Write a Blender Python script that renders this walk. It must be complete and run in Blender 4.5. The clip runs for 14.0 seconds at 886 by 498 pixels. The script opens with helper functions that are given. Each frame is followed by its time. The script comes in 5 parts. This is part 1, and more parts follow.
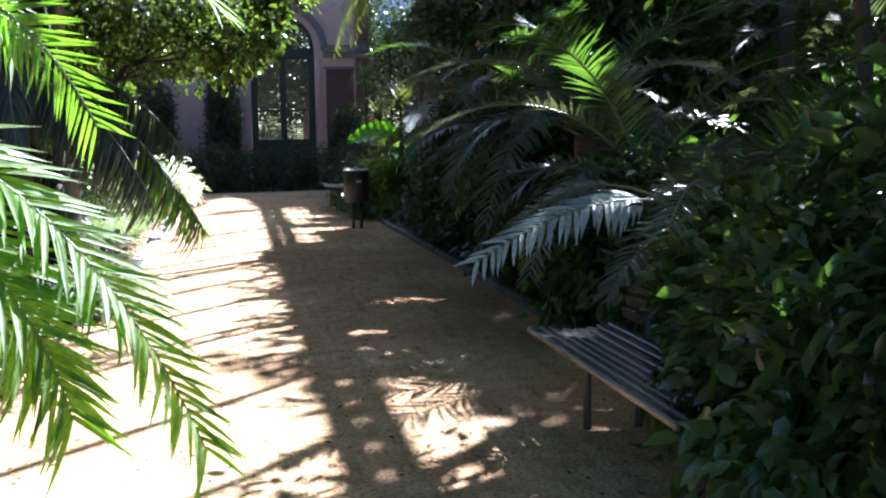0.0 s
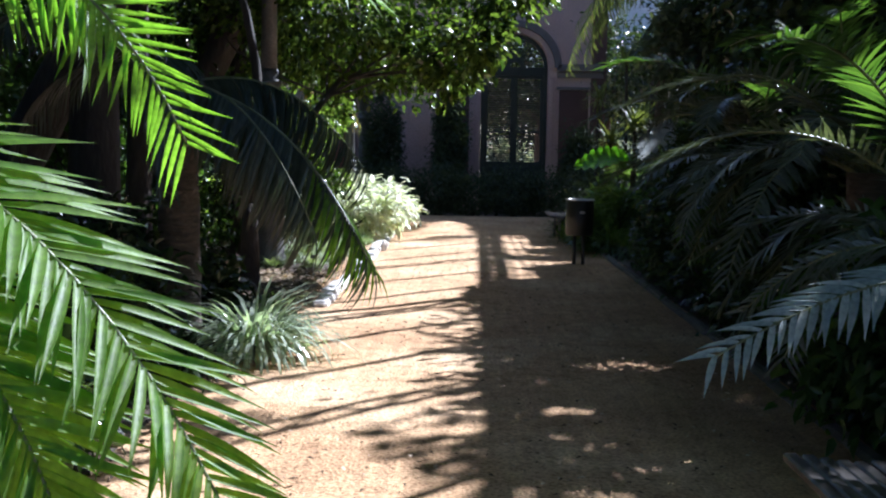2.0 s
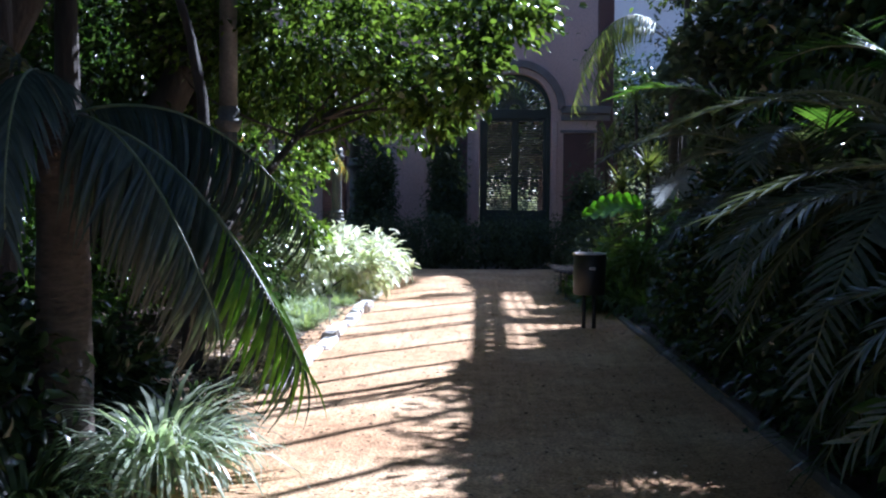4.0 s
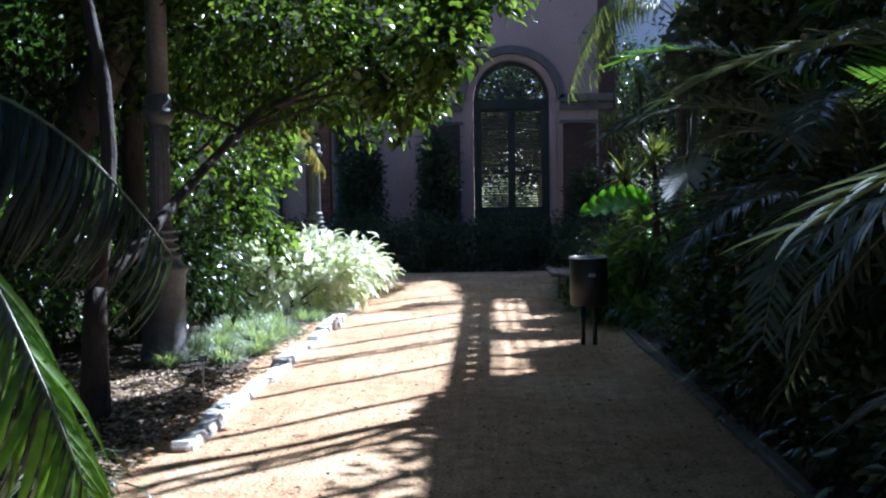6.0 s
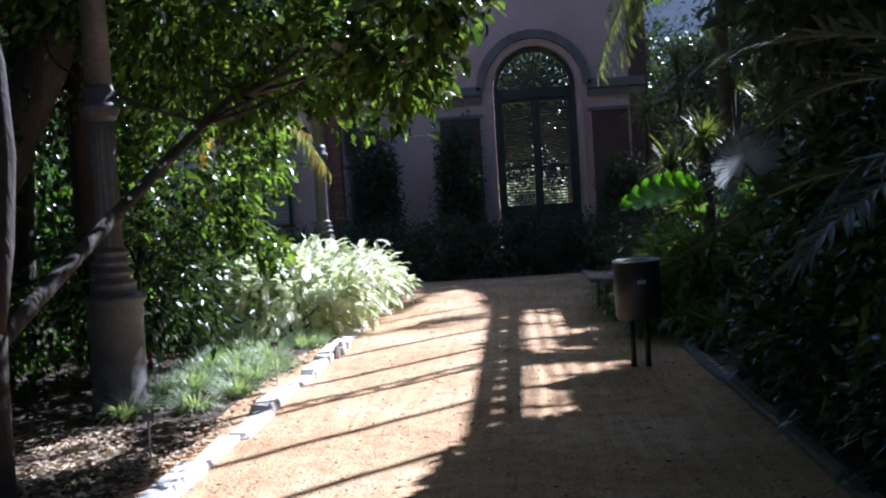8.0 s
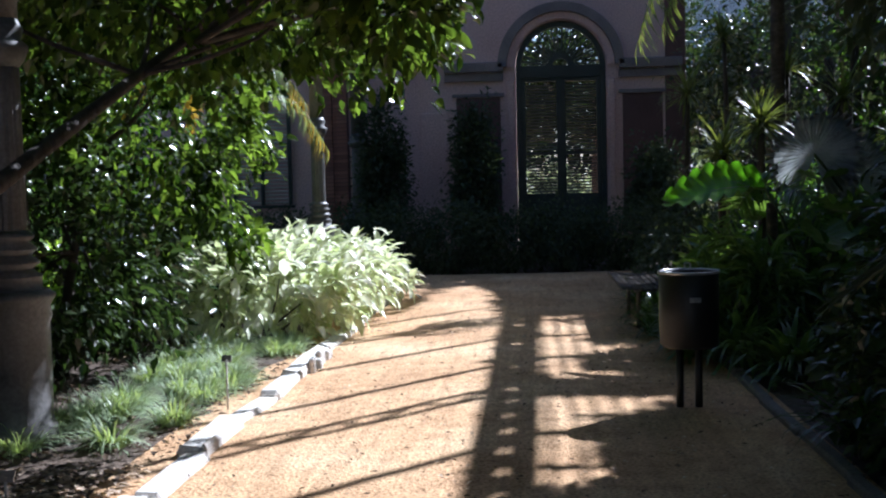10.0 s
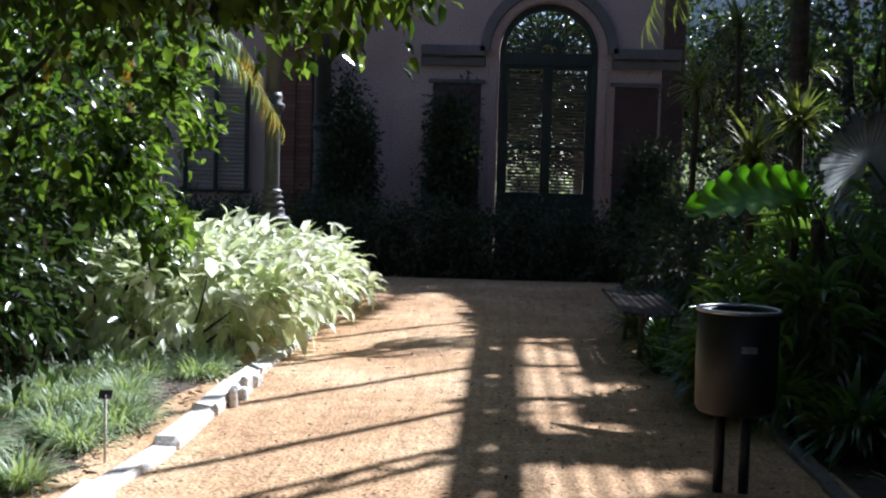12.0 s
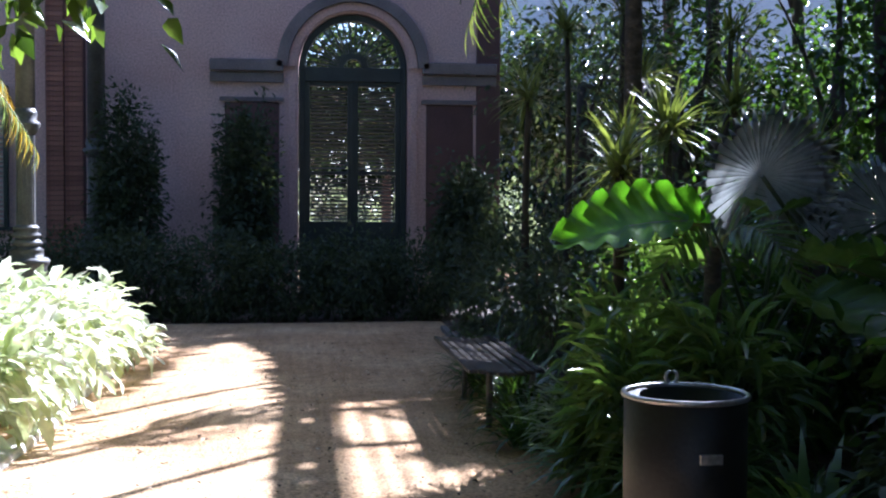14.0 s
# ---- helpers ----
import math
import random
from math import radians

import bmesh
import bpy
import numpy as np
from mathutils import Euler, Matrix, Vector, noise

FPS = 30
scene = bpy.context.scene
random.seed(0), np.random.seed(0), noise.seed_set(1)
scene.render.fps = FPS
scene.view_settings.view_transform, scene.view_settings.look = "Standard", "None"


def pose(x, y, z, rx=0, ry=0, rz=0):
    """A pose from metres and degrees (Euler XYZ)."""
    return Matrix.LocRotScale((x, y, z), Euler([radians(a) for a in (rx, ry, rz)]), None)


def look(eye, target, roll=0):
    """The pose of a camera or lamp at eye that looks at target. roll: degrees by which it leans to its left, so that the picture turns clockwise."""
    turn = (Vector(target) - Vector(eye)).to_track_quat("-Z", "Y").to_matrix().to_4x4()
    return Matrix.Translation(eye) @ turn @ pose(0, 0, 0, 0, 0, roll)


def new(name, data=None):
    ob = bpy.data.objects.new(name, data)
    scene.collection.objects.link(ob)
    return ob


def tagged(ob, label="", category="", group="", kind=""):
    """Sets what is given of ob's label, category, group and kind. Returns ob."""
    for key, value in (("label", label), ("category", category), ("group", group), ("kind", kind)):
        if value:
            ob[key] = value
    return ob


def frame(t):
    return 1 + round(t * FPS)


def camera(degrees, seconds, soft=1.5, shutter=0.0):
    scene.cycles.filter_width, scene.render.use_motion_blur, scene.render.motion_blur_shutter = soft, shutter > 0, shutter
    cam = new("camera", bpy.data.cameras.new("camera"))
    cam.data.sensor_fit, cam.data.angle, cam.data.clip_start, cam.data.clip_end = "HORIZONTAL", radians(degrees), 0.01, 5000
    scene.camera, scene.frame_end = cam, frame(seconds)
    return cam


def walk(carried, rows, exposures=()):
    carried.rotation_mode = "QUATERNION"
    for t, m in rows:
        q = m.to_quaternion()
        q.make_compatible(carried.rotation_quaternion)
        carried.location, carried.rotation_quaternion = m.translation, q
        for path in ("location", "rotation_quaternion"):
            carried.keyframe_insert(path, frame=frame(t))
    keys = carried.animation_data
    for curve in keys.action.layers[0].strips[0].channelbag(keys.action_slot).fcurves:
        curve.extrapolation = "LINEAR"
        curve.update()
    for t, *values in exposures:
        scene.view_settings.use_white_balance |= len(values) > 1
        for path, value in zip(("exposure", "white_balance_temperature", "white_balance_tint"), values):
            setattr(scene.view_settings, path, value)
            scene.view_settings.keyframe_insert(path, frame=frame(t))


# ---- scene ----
cam = camera(43.0, 14.0, soft=2.2)
PATH = [
    (0, (0.034, 0.035, 1.467), (0.398, 1.99, 1.255), -0.9),
    (0.5, (0.177, 0.319, 1.481), (0.411, 2.295, 1.275), -1.0),
    (1, (0.269, 0.755, 1.482), (0.392, 2.739, 1.259), -1.4),
    (1.5, (0.379, 1.14, 1.506), (0.338, 3.125, 1.272), 0.6),
    (2, (0.37, 1.643, 1.496), (0.325, 3.635, 1.323), 1.0),
    (2.5, (0.351, 2.131, 1.488), (0.335, 4.128, 1.378), 0.1),
    (3, (0.374, 2.631, 1.511), (0.331, 4.626, 1.383), 0.7),
    (3.2, (0.392, 2.837, 1.498), (0.364, 4.836, 1.429), 1.5),
    (5.3, (0.768, 4.865, 1.502), (0.654, 6.858, 1.377), -1.8),
    (5.5, (0.794, 5.035, 1.511), (0.699, 7.03, 1.402), -1.0),
    (6, (0.803, 5.546, 1.512), (0.733, 7.543, 1.419), -0.9),
    (6.5, (0.87, 6.082, 1.456), (0.75, 8.072, 1.299), -1.1),
    (7, (0.86, 6.524, 1.484), (0.755, 8.517, 1.356), 0.7),
    (7.5, (0.843, 7.02, 1.482), (0.793, 9.018, 1.406), -1.3),
    (8, (0.865, 7.555, 1.474), (0.741, 9.549, 1.387), -3.6),
    (8.2, (0.866, 7.771, 1.47), (0.757, 9.764, 1.351), -2.4),
    (10.3, (0.854, 9.861, 1.476), (0.68, 11.85, 1.362), -0.9),
    (10.5, (0.823, 10.063, 1.477), (0.638, 12.05, 1.352), 0.4),
    (11, (0.74, 10.559, 1.463), (0.613, 12.55, 1.327), 0.3),
    (11.5, (0.739, 11.047, 1.445), (0.629, 13.039, 1.303), -1.2),
    (12, (0.727, 11.516, 1.458), (0.628, 13.509, 1.333), 1.6),
    (12.5, (0.688, 11.995, 1.465), (0.607, 13.991, 1.36), 0.6),
    (13, (0.706, 12.457, 1.466), (0.63, 14.452, 1.349), 1.2),
    (13.5, (0.693, 13.042, 1.449), (0.787, 15.037, 1.341), 2.5),
    (14, (0.68, 13.492, 1.447), (0.93, 15.476, 1.378), 0.3),
]
EXPOSURES = [(0, 2.6, 5250, 15), (1, 2.2, 5250, 16), (1.5, 2.05, 5150, 16), (2.0, 1.65, 5150, 15), (3.0, 1.7, 4950, 19), (6, 1.75, 4850, 14), (6.5, 1.55, 4950, 15), (8, 1.6, 5050, 19), (11, 1.25, 5250, 13), (13, 1.4, 5350, 17), (13.5, 1.7, 5300, 20), (14, 2.25, 5050, 19)]
walk(cam, [(t, look(eye, target, roll)) for t, eye, target, roll in PATH], EXPOSURES)

# ---- daylight ----
SUN_AZ, SUN_EL = 40.0, 42.0                      # degrees right of +y, degrees up
KX = math.sin(radians(SUN_AZ)) / math.tan(radians(SUN_EL))
KY = math.cos(radians(SUN_AZ)) / math.tan(radians(SUN_EL))
world = bpy.data.worlds.new("sky")
scene.world = world
world.use_nodes = True
wn = world.node_tree
sky = wn.nodes.new("ShaderNodeTexSky")
sky.sky_type, sky.sun_disc = "NISHITA", False
sky.sun_elevation, sky.sun_rotation = radians(SUN_EL), radians(SUN_AZ)
wn.links.new(sky.outputs[0], wn.nodes["Background"].inputs[0])
wn.nodes["Background"].inputs[1].default_value = 0.05
sun = new("sun", bpy.data.lights.new("sun", "SUN"))
sun.data.energy, sun.data.angle, sun.data.color = 5.0, radians(0.55), (1.0, 0.95, 0.87)
sun.matrix_world = look((KX * 20, KY * 20, 20), (0, 0, 0))


# ---- materials ----
def nodes(name):
    m = bpy.data.materials.new(name)
    m.use_nodes = True
    t = m.node_tree
    return m, t, t.nodes["Principled BSDF"], t.nodes["Material Output"]


def add(t, kind, **values):
    n = t.nodes.new(kind)
    for k, v in values.items():
        n.inputs[k].default_value = v
    return n


def ramp(t, src, stops):
    r = t.nodes.new("ShaderNodeValToRGB")
    while len(r.color_ramp.elements) < len(stops):
        r.color_ramp.elements.new(0.5)
    for e, (p, c) in zip(r.color_ramp.elements, stops):
        e.position, e.color = p, (*c, 1)
    t.links.new(src, r.inputs[0])
    return r.outputs[0]


def mixed(t, fac, a, b, blend="MIX"):
    n = t.nodes.new("ShaderNodeMix")
    n.data_type, n.blend_type = "RGBA", blend
    for sock, v in ((n.inputs[0], fac), (n.inputs[6], a), (n.inputs[7], b)):
        if isinstance(v, bpy.types.NodeSocket):
            t.links.new(v, sock)
        else:
            sock.default_value = (*v, 1) if isinstance(v, tuple) else v
    return n.outputs[2]


def noise_of(t, scale, detail=4.0, coords="Object", stretch=(1, 1, 1)):
    c = t.nodes.new("ShaderNodeTexCoord")
    mp = t.nodes.new("ShaderNodeMapping")
    mp.inputs["Scale"].default_value = stretch
    t.links.new(c.outputs[coords], mp.inputs[0])
    n = add(t, "ShaderNodeTexNoise", Scale=scale, Detail=detail)
    t.links.new(mp.outputs[0], n.inputs["Vector"])
    return n.outputs[0]


def bumped(t, p, height, strength, distance):
    b = add(t, "ShaderNodeBump", Strength=strength, Distance=distance)
    t.links.new(height, b.inputs["Height"])
    t.links.new(b.outputs[0], p.inputs["Normal"])


def leaf_mat(name, dark, light, rough=0.4, glow=0.35, through_colour=None, spec=0.5):
    """A leaf: varied from blade to blade, blotched, and letting light through."""
    m, t, p, out = nodes(name)
    geo = t.nodes.new("ShaderNodeNewGeometry")
    info = t.nodes.new("ShaderNodeObjectInfo")
    both = t.nodes.new("ShaderNodeMath")
    both.operation = "ADD"
    t.links.new(geo.outputs["Random Per Island"], both.inputs[0])
    t.links.new(info.outputs["Random"], both.inputs[1])
    wrap = t.nodes.new("ShaderNodeMath")
    wrap.operation = "FRACT"
    t.links.new(both.outputs[0], wrap.inputs[0])
    col = ramp(t, wrap.outputs[0], [(0, dark), (0.6, tuple((a + b) / 2 for a, b in zip(dark, light))), (1, light)])
    blot = ramp(t, noise_of(t, 9.0, 3), [(0.3, (0.65, 0.65, 0.6)), (0.7, (1.15, 1.12, 1.0))])
    col = mixed(t, 1.0, col, blot, "MULTIPLY")
    t.links.new(col, p.inputs["Base Color"])
    p.inputs["Roughness"].default_value = rough
    p.inputs["Specular IOR Level"].default_value = spec
    tr = t.nodes.new("ShaderNodeBsdfTranslucent")
    tc = mixed(t, 1.0, col, through_colour or (1.5, 1.5, 0.5), "MULTIPLY")
    t.links.new(tc, tr.inputs[0])
    mx = add(t, "ShaderNodeMixShader", Fac=glow)
    t.links.new(p.outputs[0], mx.inputs[1])
    t.links.new(tr.outputs[0], mx.inputs[2])
    t.links.new(mx.outputs[0], out.inputs[0])
    bumped(t, p, noise_of(t, 60.0, 2), 0.15, 0.01)
    return m


def rough_mat(name, colours, scale, rough=0.85, bump=0.4, depth=0.02, fine=60.0, metallic=0.0, stretch=(1, 1, 1), random_tint=0.0):
    """A mineral, bark or painted surface: two scales of noise in colour and relief."""
    m, t, p, out = nodes(name)
    n = len(colours) - 1
    big = ramp(t, noise_of(t, scale, 5, stretch=stretch), [(0.25 + 0.5 * i / n, c) for i, c in enumerate(colours)])
    small_n = noise_of(t, fine, 6, stretch=stretch)
    small = ramp(t, small_n, [(0.3, (0.7, 0.7, 0.7)), (0.7, (1.2, 1.2, 1.2))])
    col = mixed(t, 1.0, big, small, "MULTIPLY")
    if random_tint:
        info = t.nodes.new("ShaderNodeObjectInfo")
        col = mixed(t, 1.0, col, ramp(t, info.outputs["Random"], [(0, (1 - random_tint,) * 3), (1, (1 + random_tint,) * 3)]), "MULTIPLY")
    t.links.new(col, p.inputs["Base Color"])
    p.inputs["Roughness"].default_value, p.inputs["Metallic"].default_value = rough, metallic
    bumped(t, p, small_n, bump, depth)
    return m


def sand_mat():
    m, t, p, out = nodes("raked_sand")
    big = ramp(t, noise_of(t, 0.8, 6), [(0.3, (0.40, 0.245, 0.13)), (0.5, (0.50, 0.325, 0.18)), (0.7, (0.60, 0.425, 0.26))])
    rake = noise_of(t, 16.0, 4, stretch=(1, 0.05, 1))
    clods = noise_of(t, 7.0, 6)
    grit = noise_of(t, 48.0, 8)
    col = mixed(t, 0.35, big, ramp(t, rake, [(0.35, (0.65, 0.62, 0.6)), (0.62, (1.15, 1.13, 1.1))]), "MULTIPLY")
    col = mixed(t, 0.7, col, ramp(t, clods, [(0.3, (0.68, 0.64, 0.6)), (0.5, (1, 1, 1)), (0.7, (1.15, 1.15, 1.15))]), "MULTIPLY")
    col = mixed(t, 0.9, col, ramp(t, grit, [(0.34, (0.5, 0.46, 0.43)), (0.48, (1, 1, 1)), (0.68, (1.35, 1.32, 1.3))]), "MULTIPLY")
    t.links.new(col, p.inputs["Base Color"])
    p.inputs["Roughness"].default_value = 0.95
    p.inputs["Specular IOR Level"].default_value = 0.15
    both = mixed(t, 0.5, mixed(t, 0.3, clods, rake), grit)
    bumped(t, p, both, 0.8, 0.05)
    return m


SAND = sand_mat()
SOIL = rough_mat("leafy_soil", [(0.035, 0.024, 0.016), (0.075, 0.05, 0.032), (0.13, 0.09, 0.06)], 3.0, bump=0.8, depth=0.04, fine=25.0)
KERB = rough_mat("pale_kerb_stone", [(0.42, 0.40, 0.36), (0.6, 0.57, 0.52), (0.7, 0.67, 0.62)], 5.0, random_tint=0.15)
EDGE = rough_mat("grey_edging_stone", [(0.10, 0.09, 0.075), (0.15, 0.13, 0.11), (0.2, 0.175, 0.15)], 5.0, random_tint=0.15)
STUCCO = rough_mat("pink_stucco", [(0.54, 0.34, 0.305), (0.63, 0.42, 0.38), (0.69, 0.485, 0.445)], 0.7, bump=0.25, depth=0.01, fine=35.0)
TRIM = rough_mat("grey_mauve_stone_trim", [(0.15, 0.12, 0.12), (0.21, 0.17, 0.165), (0.27, 0.22, 0.21)], 2.0, bump=0.3, depth=0.01)
PANEL = rough_mat("dark_red_stucco", [(0.09, 0.048, 0.045), (0.13, 0.068, 0.062), (0.16, 0.085, 0.076)], 1.2, bump=0.25, depth=0.01)
BRICK = rough_mat("red_brick", [(0.22, 0.09, 0.065), (0.3, 0.13, 0.095), (0.36, 0.18, 0.13)], 4.0, random_tint=0.25)
DOORP = rough_mat("dark_green_door_paint", [(0.018, 0.024, 0.022), (0.03, 0.038, 0.034), (0.045, 0.055, 0.05)], 2.0, rough=0.45, bump=0.15, depth=0.004)
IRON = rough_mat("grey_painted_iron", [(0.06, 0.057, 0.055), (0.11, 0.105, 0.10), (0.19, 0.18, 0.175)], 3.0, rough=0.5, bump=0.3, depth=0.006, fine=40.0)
STEEL = rough_mat("weathered_pergola_iron", [(0.05, 0.05, 0.045), (0.09, 0.08, 0.07), (0.12, 0.1, 0.085)], 3.0, rough=0.6)
BINM = rough_mat("scuffed_brown_green_metal", [(0.007, 0.007, 0.006), (0.013, 0.012, 0.010), (0.024, 0.021, 0.017)], 4.0, rough=0.5, bump=0.25, depth=0.006)
BINRIM = rough_mat("worn_steel_rim", [(0.3, 0.3, 0.29), (0.45, 0.44, 0.43), (0.55, 0.54, 0.53)], 6.0, rough=0.3, metallic=0.8, bump=0.15, depth=0.003)
# worn wood darkened: the deep shade over the bench is in this colour
SLAT = rough_mat("worn_slat_shade_darkened", [(0.016, 0.013, 0.011), (0.03, 0.025, 0.021), (0.055, 0.047, 0.04)], 3.0, rough=0.26, stretch=(8, 1, 8), bump=0.25, depth=0.004, random_tint=0.2)
BARK = rough_mat("dark_bark", [(0.022, 0.017, 0.013), (0.044, 0.033, 0.025), (0.075, 0.06, 0.046)], 5.0, bump=0.9, depth=0.03, fine=22.0, stretch=(1, 1, 0.3))
PBARK = rough_mat("fibrous_palm_bark", [(0.04, 0.028, 0.02), (0.08, 0.058, 0.04), (0.12, 0.09, 0.065)], 6.0, bump=0.9, depth=0.04, fine=18.0, stretch=(1, 1, 2.5))
RACHIS = rough_mat("palm_midrib", [(0.10, 0.12, 0.04), (0.17, 0.18, 0.075), (0.25, 0.24, 0.12)], 6.0, rough=0.45, bump=0.2, depth=0.004)
# the haze before the far wall is part of this blue-grey colour
FAR = rough_mat("haze_tinted_blue_grey_render", [(0.48, 0.53, 0.58), (0.58, 0.62, 0.66), (0.64, 0.68, 0.72)], 0.5, bump=0.2, depth=0.01)
GLASSM = rough_mat("dim_window_glass", [(0.03, 0.04, 0.05), (0.05, 0.06, 0.07)], 1.0, rough=0.1, bump=0.0)
ROOFM = rough_mat("clay_roof", [(0.2, 0.1, 0.07), (0.3, 0.15, 0.1)], 3.0)
# one leaf litter in two tones: shade and sunlight put into the colours
L_LITTER_DIM = leaf_mat("shade_darkened_leaf_litter", (0.05, 0.035, 0.025), (0.15, 0.105, 0.075), rough=0.85, glow=0.05, spec=0.15)
LITTER = leaf_mat("sunlit_toned_dry_litter", (0.26, 0.18, 0.13), (0.76, 0.62, 0.52), rough=0.8, glow=0.1, spec=0.2)
L_PALM = leaf_mat("date_palm_leaf", (0.10, 0.18, 0.028), (0.17, 0.28, 0.06), rough=0.46, glow=0.56, through_colour=(1.8, 2.2, 0.45), spec=0.32)
# grey-green lightened so that the colour carries some of the lens veil
L_GREY = leaf_mat("veil_lightened_grey_green_frond", (0.058, 0.078, 0.068), (0.125, 0.155, 0.14), rough=0.32, glow=0.22)
# darker copy of the grey-green frond with the shade in its colour
L_SHADE = leaf_mat("shade_dark_feather_frond", (0.034, 0.047, 0.042), (0.078, 0.098, 0.088), rough=0.38, glow=0.25)
L_DARK = leaf_mat("dark_glossy_leaf", (0.036, 0.072, 0.026), (0.085, 0.135, 0.052), rough=0.25, glow=0.35, through_colour=(1.9, 2.3, 0.45))
L_TREE = leaf_mat("evergreen_tree_leaf", (0.020, 0.038, 0.012), (0.14, 0.195, 0.058), rough=0.2, glow=0.45, through_colour=(1.8, 2.0, 0.55))
# near-white leaf colour stands in for blown-out sunlight on the shrubs
L_PALE = leaf_mat("sun_glare_pale_leaf", (0.53, 0.62, 0.28), (0.95, 0.96, 0.93), rough=0.3, glow=0.5, through_colour=(1.0, 1.0, 0.92))
L_LIME = leaf_mat("lime_broad_leaf", (0.13, 0.22, 0.035), (0.42, 0.52, 0.17), rough=0.33, glow=0.45, through_colour=(1.3, 1.5, 0.4))
L_GRASS = leaf_mat("silvery_border_grass", (0.22, 0.31, 0.19), (0.5, 0.59, 0.45), rough=0.45, glow=0.3)
L_HEDGE = leaf_mat("dusky_hedge_leaf", (0.045, 0.065, 0.045), (0.11, 0.145, 0.1), rough=0.6, glow=0.2, spec=0.3)
L_STRAP = leaf_mat("green_strap_leaf", (0.07, 0.125, 0.04), (0.17, 0.27, 0.095), rough=0.3, glow=0.4)
L_SPIKE = leaf_mat("yellow_green_spike_leaf", (0.09, 0.12, 0.04), (0.25, 0.29, 0.12), rough=0.38, glow=0.4)
L_BIG = leaf_mat("bright_philodendron_leaf", (0.06, 0.14, 0.015), (0.08, 0.18, 0.02), rough=0.3, glow=0.6, through_colour=(2.2, 2.8, 0.2))
# paler copy of the cycad's grey, sky light put into the blue-grey
L_SILVER = leaf_mat("skylit_toned_cycad_leaf", (0.26, 0.33, 0.36), (0.46, 0.53, 0.56), rough=0.4, glow=0.2, through_colour=(1, 1.1, 0.9))
L_FAN = leaf_mat("silver_fan_leaf", (0.4, 0.43, 0.46), (0.52, 0.55, 0.58), rough=0.45, glow=0.2, through_colour=(1, 1, 1))
# glossy leaf whose sun glints are put in as a pale base colour
L_GLOSS = leaf_mat("glint_pale_glossy_lily_leaf", (0.22, 0.27, 0.2), (0.6, 0.66, 0.6), rough=0.16, glow=0.3, through_colour=(1.2, 1.4, 0.7))
L_STALK = leaf_mat("dark_green_stalk", (0.03, 0.05, 0.018), (0.06, 0.085, 0.03), rough=0.4, glow=0.0)
L_YELL = leaf_mat("yellowed_frond_tip", (0.35, 0.24, 0.03), (0.55, 0.4, 0.08), rough=0.4, glow=0.5, through_colour=(1.2, 1.1, 0.5))
# leaf colour raised to stand in for strong sun behind the door
L_GARDEN = leaf_mat("sunlight_pale_garden_leaf", (0.2, 0.25, 0.13), (0.5, 0.55, 0.38), rough=0.4, glow=0.4, through_colour=(1.05, 1.1, 0.8))
# darker evergreen leaf that carries deep shade in its own colour
L_COURT = leaf_mat("shade_dulled_evergreen_leaf", (0.025, 0.042, 0.018), (0.07, 0.1, 0.045), rough=0.22, glow=0.22, through_colour=(1.5, 1.8, 0.7))

# ---- mesh tools ----
rng = np.random.default_rng(7)


class Geo:
    """Gathers pieces of mesh into one."""

    def __init__(self):
        self.v, self.f, self.m, self.n = [], [], [], 0

    def put(self, verts, faces, mat=0):
        verts = np.asarray(verts, float)
        self.v.append(verts)
        self.f.extend([tuple(i + self.n for i in f) for f in faces])
        self.m.extend([mat] * len(faces))
        self.n += len(verts)
        return self

    def mesh(self, name, mats, smooth=True):
        me = bpy.data.meshes.new(name)
        me.from_pydata(np.concatenate(self.v).tolist(), [], self.f)
        for mm in mats:
            me.materials.append(mm)
        me.polygons.foreach_set("material_index", np.array(self.m, dtype=np.int32))
        me.polygons.foreach_set("use_smooth", np.full(len(self.f), smooth, dtype=bool))
        me.update()
        return me


def part(name, me, parent, label="", m=None):
    ob = new(name, me)
    ob.parent = parent
    if m is not None:
        ob.matrix_basis = m
    if label:
        ob["label"] = label
    return ob


def thing(name, at=(0, 0, 0), label="", category="", group="", kind="", rz=0.0):
    e = new(name)
    e.empty_display_size = 0.2
    e.matrix_basis = pose(*at, 0, 0, rz)
    return tagged(e, label, category, group, kind)


def tube(points, radii, sides=8, caps=True):
    pts = np.asarray(points, float)
    tan = np.gradient(pts, axis=0)
    tan /= np.linalg.norm(tan, axis=1)[:, None] + 1e-9
    ref = np.array([0.0, 0.0, 1.0]) if abs(tan[0][2]) < 0.9 else np.array([1.0, 0.0, 0.0])
    verts, faces = [], []
    for p, d, r in zip(pts, tan, radii):
        a = np.cross(d, ref)
        a /= np.linalg.norm(a) + 1e-9
        b = np.cross(d, a)
        for k in range(sides):
            w = 2 * math.pi * k / sides
            verts.append(p + r * (a * math.cos(w) + b * math.sin(w)))
    n = len(pts)
    for i in range(n - 1):
        for k in range(sides):
            j = (k + 1) % sides
            faces.append((i * sides + k, i * sides + j, (i + 1) * sides + j, (i + 1) * sides + k))
    if caps:
        faces.append(tuple(range(sides))[::-1])
        faces.append(tuple((n - 1) * sides + k for k in range(sides)))
    return verts, faces


